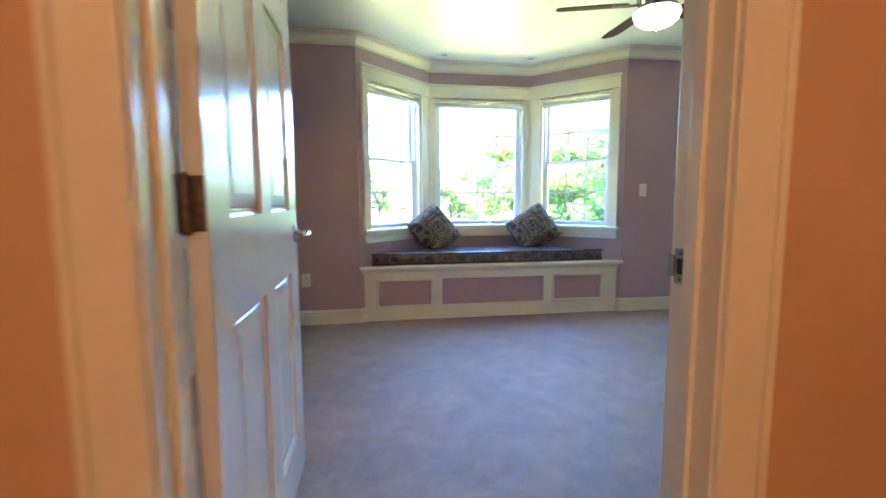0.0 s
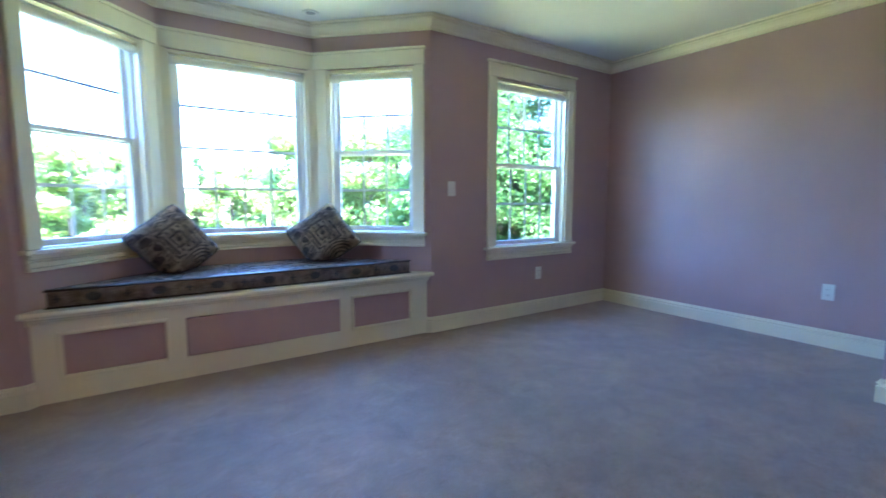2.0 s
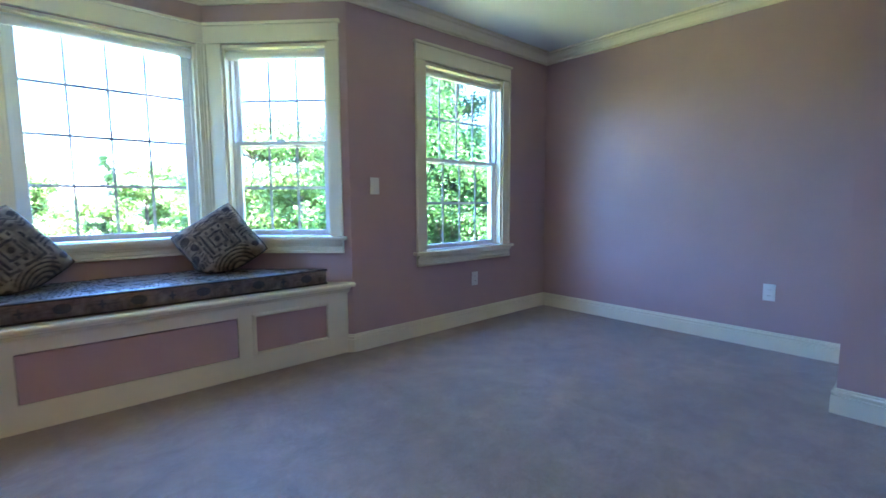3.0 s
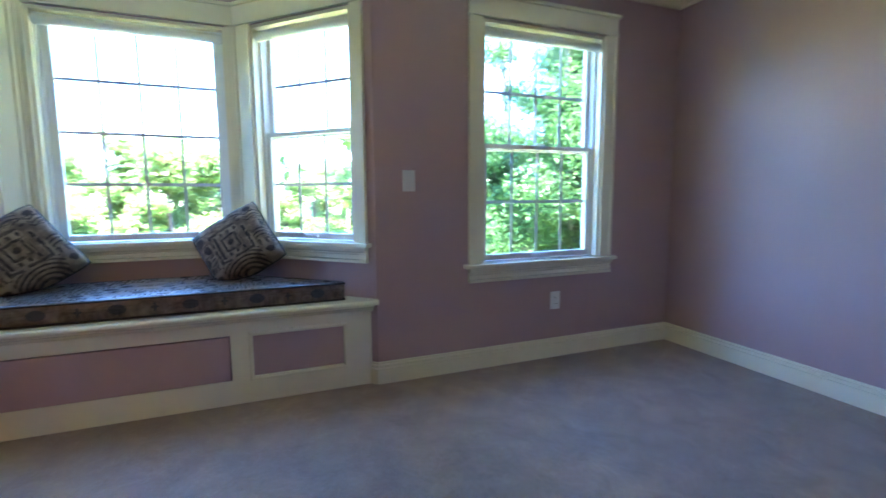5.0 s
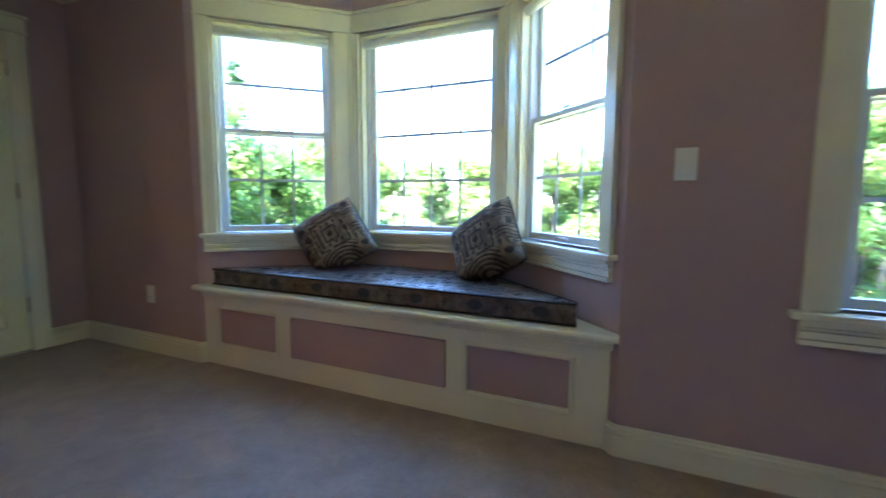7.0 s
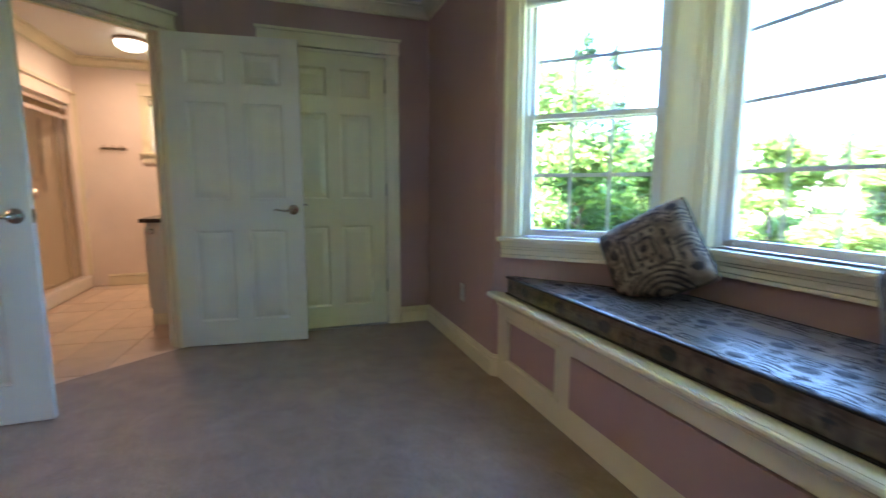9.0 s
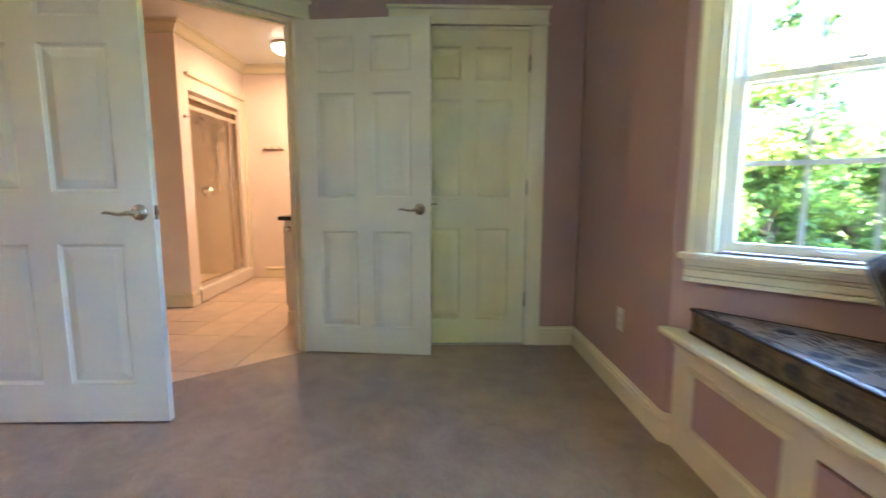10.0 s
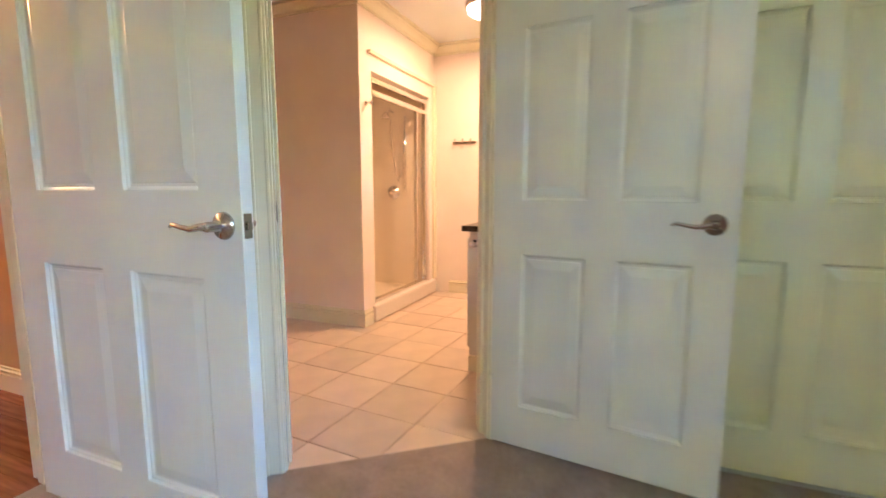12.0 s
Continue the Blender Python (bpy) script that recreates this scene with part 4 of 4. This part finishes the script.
lathe(bm, [(0.015, 0.02), (0.045, -0.03), (0.045, -0.04), (0.02, -0.042)], 20, pose(-3.51, 0.30, 1.76))
part("shower_head", bm, CHROME, sh, "chrome shower head", True)
bm = bmesh.new()
tube(bm, [(-3.64, 0.44, 1.02), (-3.64, 0.44, 1.76)], 0.011)
part("slide_bar", bm, CHROME, sh, "", True)
bm = bmesh.new()
tube(bm, [(-3.57, 0.32, 1.72), (-3.56, 0.33, 1.5), (-3.57, 0.36, 1.25), (-3.59, 0.39, 1.12), (-3.61, 0.42, 1.2), (-3.62, 0.43, 1.45), (-3.62, 0.44, 1.7)], 0.008)
part("hose", bm, CHROME, sh, "coiled metal hose", True)
# trim round the shower opening
bm = bmesh.new()
box(bm, -3.74, BY, 2.015, -2.50, BY + 0.028, 2.04, 0.004)
box(bm, -3.74, BY, 0.14, -3.67, BY + 0.022, 2.015, 0.004)
part("opening_trim", bm, TRIM, sh)
rk = thing("robe_hook", pose(-2.46, BY, 1.655), "chrome robe knob beside the shower", "hook")
part("knob", lathe(bmesh.new(), [(0.02, 0), (0.018, 0.008), (0.008, 0.012), (0.008, 0.04), (0.018, 0.046), (0.015, 0.06)], 16, pose(0, 0, 0, -90, 0, 0)), CHROME, rk, "", True)

# hook rail on the back wall
hk = thing("hook_rail", pose(BXB, 1.03, 1.485), "small metal hook rail on the bathroom wall", "hook rail")
part("rail", boxm(0, -0.12, -0.012, 0.012, 0.12, 0.012, bevel=0.003), METAL, hk)
for y in (-0.08, 0.0, 0.08):
    part("hook", tube(bmesh.new(), [(0.012, y, 0.0), (0.05, y, -0.005), (0.06, y, 0.03)], [0.008, 0.007, 0.009], 8), METAL, hk, "", True)

va = thing("vanity_cabinet", pose(-1.885, 1.70, 0), "white bathroom vanity cabinet end", "cabinet")
bm = bmesh.new()
box(bm, -1.2, 0.02, 0.09, 0, 0.60, 0.80, 0.003)
box(bm, -1.2, 0.06, 0, 0.004, 0.60, 0.09, 0.003)
part("body", bm, DOORP, va)
bm = bmesh.new()
for a, b, c, d in ((0.03, 0.09, 0.12, 0.78), (0.50, 0.56, 0.12, 0.78), (0.09, 0.50, 0.12, 0.2), (0.09, 0.50, 0.70, 0.78)):
    box(bm, 0.0, a, c, 0.014, b, d, 0.003)
part("end_panel", bm, DOORP, va, "white framed end panel")
part("base_molding", boxm(0.0, 0.02, 0.0, 0.016, 0.59, 0.09, bevel=0.004), TRIM, va)
part("door", boxm(-0.6, 0.0, 0.13, -0.02, 0.018, 0.76, bevel=0.004), DOORP, va)
vt = part("worktop", boxm(-1.2, -0.02, 0.80, 0.03, 0.60, 0.832, bevel=0.004), COUNTER)
vt.matrix_world = pose(-1.885, 1.70, 0)
tagged(vt, "dark stone worktop on the vanity", "worktop")
tr = thing("towel_ring", pose(-1.871, 1.755, 0.735), "chrome towel knob on the vanity end", "towel ring")
part("post", lathe(bmesh.new(), [(0.022, 0), (0.02, 0.008), (0.009, 0.012), (0.009, 0.04), (0.018, 0.046), (0.018, 0.058), (0.008, 0.062)], 18, pose(0, 0, 0, 0, 90, 0)), CHROME, tr, "", True)

bl = thing("bath_ceiling_light", pose(-2.95, 1.46, CEILZ), "lit ceiling light in the bathroom", "light")
part("base", lathe(bmesh.new(), [(0.14, 0), (0.14, -0.02), (0.12, -0.03)], 28), METAL, bl, "", True)
part("glass_bowl", lathe(bmesh.new(), [(0.13, -0.022), (0.12, -0.06), (0.08, -0.09), (0.01, -0.10)], 28), BOWL, bl, "lit frosted glass bowl", True)
lamp = new("bath_bulb", bpy.data.lights.new("bath_bulb", "AREA"))
lamp.data.shape, lamp.data.size = "DISK", 0.2
lamp.data.energy, lamp.data.color = BATH_LAMP, (1.0, 0.60, 0.36)
lamp.location = (-2.95, 1.46, CEILZ - 0.106)


# ---- outdoors ----
tagged(part("ground", boxm(-300, -300, -3.4, 300, 300, -3.2), GRASS), "sunlit lawn and forest floor below", "ground", kind="structure")


def leaves(name, clumps, n, size, material, parent, seed):
    rnd = random.Random(seed)
    verts, faces = [], []
    for _ in range(n):
        c, r = clumps[rnd.randrange(len(clumps))]
        d = Vector((rnd.gauss(0, 1), rnd.gauss(0, 1), rnd.gauss(0, 1))).normalized() * r * rnd.random() ** 0.45
        p = Vector(c) + Vector((d.x, d.y, d.z * 0.6))
        q = Euler((rnd.uniform(-0.9, 0.9), rnd.uniform(-0.9, 0.9), rnd.uniform(0, 6.28))).to_matrix()
        s = size * rnd.uniform(0.6, 1.3)
        k = len(verts)
        for u, v, w in ((-0.5, 0, 0), (0, -0.35, 0.08), (0.6, 0, 0), (0, 0.35, 0.08)):
            verts.append(tuple(p + q @ Vector((u * s, v * s, w * s))))
        faces.append((k, k + 1, k + 2, k + 3))
    me = bpy.data.meshes.new(name)
    me.from_pydata(verts, [], faces)
    me.materials.append(material)
    ob = new(name, me)
    ob.parent = parent
    return ob


def deciduous(x, y, h, seed, material=LEAF, leaf=0.075):
    rnd = random.Random(seed)
    root = thing("tree", pose(x, y, -3.2), "leafy green maple in the woods behind the house", "tree", "woodland trees")
    bm = bmesh.new()
    lean_x, lean_y = rnd.uniform(-0.4, 0.4), rnd.uniform(-0.4, 0.4)
    tube(bm, [(0, 0, 0), (lean_x * 0.4, lean_y * 0.4, h * 0.4), (lean_x, lean_y, h * 0.95)], [0.14, 0.10, 0.03], 8)
    clumps = []
    for k in range(26):
        z = h * rnd.uniform(0.16, 1.0)
        a = rnd.uniform(0, 6.28)
        ln = (1.0 - 0.55 * z / h) * rnd.uniform(1.0, 2.3)
        s = Vector((lean_x * z / h, lean_y * z / h, z - 0.5))
        e = s + Vector((math.cos(a) * ln, math.sin(a) * ln, 0.6))
        tube(bm, [s, (s + e) / 2 + Vector((0, 0, 0.1)), e], [0.045, 0.03, 0.01], 5)
        clumps += [(e, 0.75), ((s + e * 2) / 3, 0.6)]
    part("trunk", bm, BARK, root, "", True)
    leaves("crown", clumps, int(2200 * h), leaf, material, root, seed)
    return root


def pine(x, y, h, seed):
    rnd = random.Random(seed)
    root = thing("pine_tree", pose(x, y, -3.2), "slender green pine in the woods", "tree", "woodland pines")
    bm = bmesh.new()
    tube(bm, [(0, 0, 0), (0, 0, h * 0.5), (0, 0, h)], [0.13, 0.09, 0.015], 8)
    clumps = []
    z = h * 0.15
    while z < h * 0.98:
        ln = (1 - z / h) * 1.25 + 0.1
        for k in range(6):
            a = rnd.uniform(0, 6.28)
            g = 1.25 * ln * rnd.uniform(0.55, 1.15)
            e = Vector((math.cos(a) * g, math.sin(a) * g, z + rnd.uniform(-0.35, 0.12)))
            tube(bm, [(0, 0, z), e], [0.02, 0.006], 4)
            w = 0.09 + 0.10 * (1 - z / h)
            clumps += [(e * f + Vector((0, 0, z * (1 - f) + rnd.uniform(-0.1, 0.1))), w) for f in (0.3, 0.55, 0.75, 0.9, 1.05)]
        z += 0.3
    part("trunk", bm, BARK, root, "", True)
    leaves("crown", clumps, 15000, 0.07, NEEDLE, root, seed)
    return root


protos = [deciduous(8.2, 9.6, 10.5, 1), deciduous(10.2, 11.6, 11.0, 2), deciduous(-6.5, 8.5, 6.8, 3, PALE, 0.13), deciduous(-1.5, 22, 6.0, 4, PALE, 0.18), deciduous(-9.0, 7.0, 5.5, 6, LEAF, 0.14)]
pinos = [pine(-7.6, 9.8, 8.2, 11), pine(2.8, 24, 6.4, 12)]
rnd = random.Random(5)


def plant(src, azimuth, dist, scale):
    a = radians(azimuth)
    copy_thing(src, pose(1 + dist * math.sin(a), 3 + dist * math.cos(a), -3.2, 0, 0, rnd.uniform(0, 360)) @ Matrix.Scale(scale, 4))


for k in range(12):
    plant(protos[k % 2], 36 + 4.2 * k + rnd.uniform(-2, 2), rnd.uniform(8.5, 15), rnd.uniform(0.85, 1.1))
for k in range(14):
    plant(protos[2], -100 + 4.5 * k + rnd.uniform(-2, 2), rnd.uniform(10, 17), rnd.uniform(0.75, 1.1))
for k in range(9):
    plant(protos[4], -98 + 6.5 * k + rnd.uniform(-2, 2), rnd.uniform(9, 13), rnd.uniform(0.85, 1.1))
for k in range(4):
    plant(pinos[0], -92 + 15 * k + rnd.uniform(-3, 3), rnd.uniform(11, 16), rnd.uniform(0.8, 1.1))
for k in range(7):
    plant(protos[4], 36 + 7 * k + rnd.uniform(-2, 2), rnd.uniform(8, 11), rnd.uniform(0.8, 1.0))
for k in range(5):
    plant(protos[2], 15 + 4 * k + rnd.uniform(-1, 1), rnd.uniform(14, 18), rnd.uniform(0.95, 1.1))
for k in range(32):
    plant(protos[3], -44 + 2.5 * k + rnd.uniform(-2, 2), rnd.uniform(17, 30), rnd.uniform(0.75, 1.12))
for k in range(5):
    plant(pinos[1], -40 + 15 * k + rnd.uniform(-4, 4), rnd.uniform(18, 28), rnd.uniform(0.85, 1.15))
far = []
for k in range(150):
    a = radians(-110 + 200 * k / 149)
    far.append(((58 * math.sin(a) + rnd.uniform(-4, 4), 58 * math.cos(a), rnd.uniform(-3, 3.2)), 2.8))
# no haze here: the wash of bright light is in the PALE colour
tagged(leaves("far_woods", far, 15000, 1.1, PALE, None, 21), "pale green band of distant woods, glare put into the leaf colour", "woods", kind="stuff")

# ---- floor pieces ----
tf = tagged(part("bath_floor", boxm(-4.0, -0.6, -0.06, -0.66, 2.35, -0.012), GROUT), "beige tiled bathroom floor with sandy grout", "floor", kind="structure")
ts, gap = 0.322, 0.006
tile_bm = bmesh.new()
box(tile_bm, -ts / 2 + gap / 2, -ts / 2 + gap / 2, -0.009, ts / 2 - gap / 2, ts / 2 - gap / 2, 0, 0.002)
tile_me = bpy.data.meshes.new("tile")
tile_bm.to_mesh(tile_me)
tile_bm.free()
tile_me.materials.append(TILE)
trot = pose(-1.245, 1.375, 0, 0, 0, -4.5)
for i in range(-9, 3):
    for j in range(-6, 4):
        p = trot @ Vector((ts * (i + 0.5), ts * (j + 0.5), -0.003))
        if not (-3.95 < p.x < -0.65 and -0.6 < p.y < 2.3):
            continue
        ob = new("tile", tile_me)
        ob.parent = tf
        ob.matrix_basis = trot @ pose(ts * (i + 0.5), ts * (j + 0.5), -0.003 - 0.0008 * ((i * 7 + j * 3) % 3))

hf = tagged(part("hall_floor", boxm(-0.745, -2.6, -0.0115, 2.6, YS - 0.06, -0.006), DARK), "glossy red oak plank floor in the hall", "floor", kind="structure")
prnd = random.Random(9)
plank_meshes = []
for ln in (0.9, 1.2, 1.5):
    bm = boxm(0.0006, 0.0006, 0, 0.0824, ln - 0.0006, 0.006, bevel=0.0008)
    bmesh.ops.recalc_face_normals(bm, faces=bm.faces)
    me = bpy.data.meshes.new("plank")
    bm.to_mesh(me)
    bm.free()
    me.materials.append(WOOD)
    plank_meshes.append((ln, me))
x = -0.745
while x < 2.5:
    y = -2.6 - prnd.uniform(0, 0.8)
    while y < YS - 0.08:
        ln, me = plank_meshes[prnd.randrange(3)]
        if y + ln > YS - 0.06:
            y = YS - 0.06 - ln
        ob = new("plank", me)
        ob.parent = hf
        ob.matrix_basis = pose(x, y, -0.006 + 0.0002 * prnd.random())
        if y + ln > YS - 0.065:
            break
        y += ln
    x += 0.083
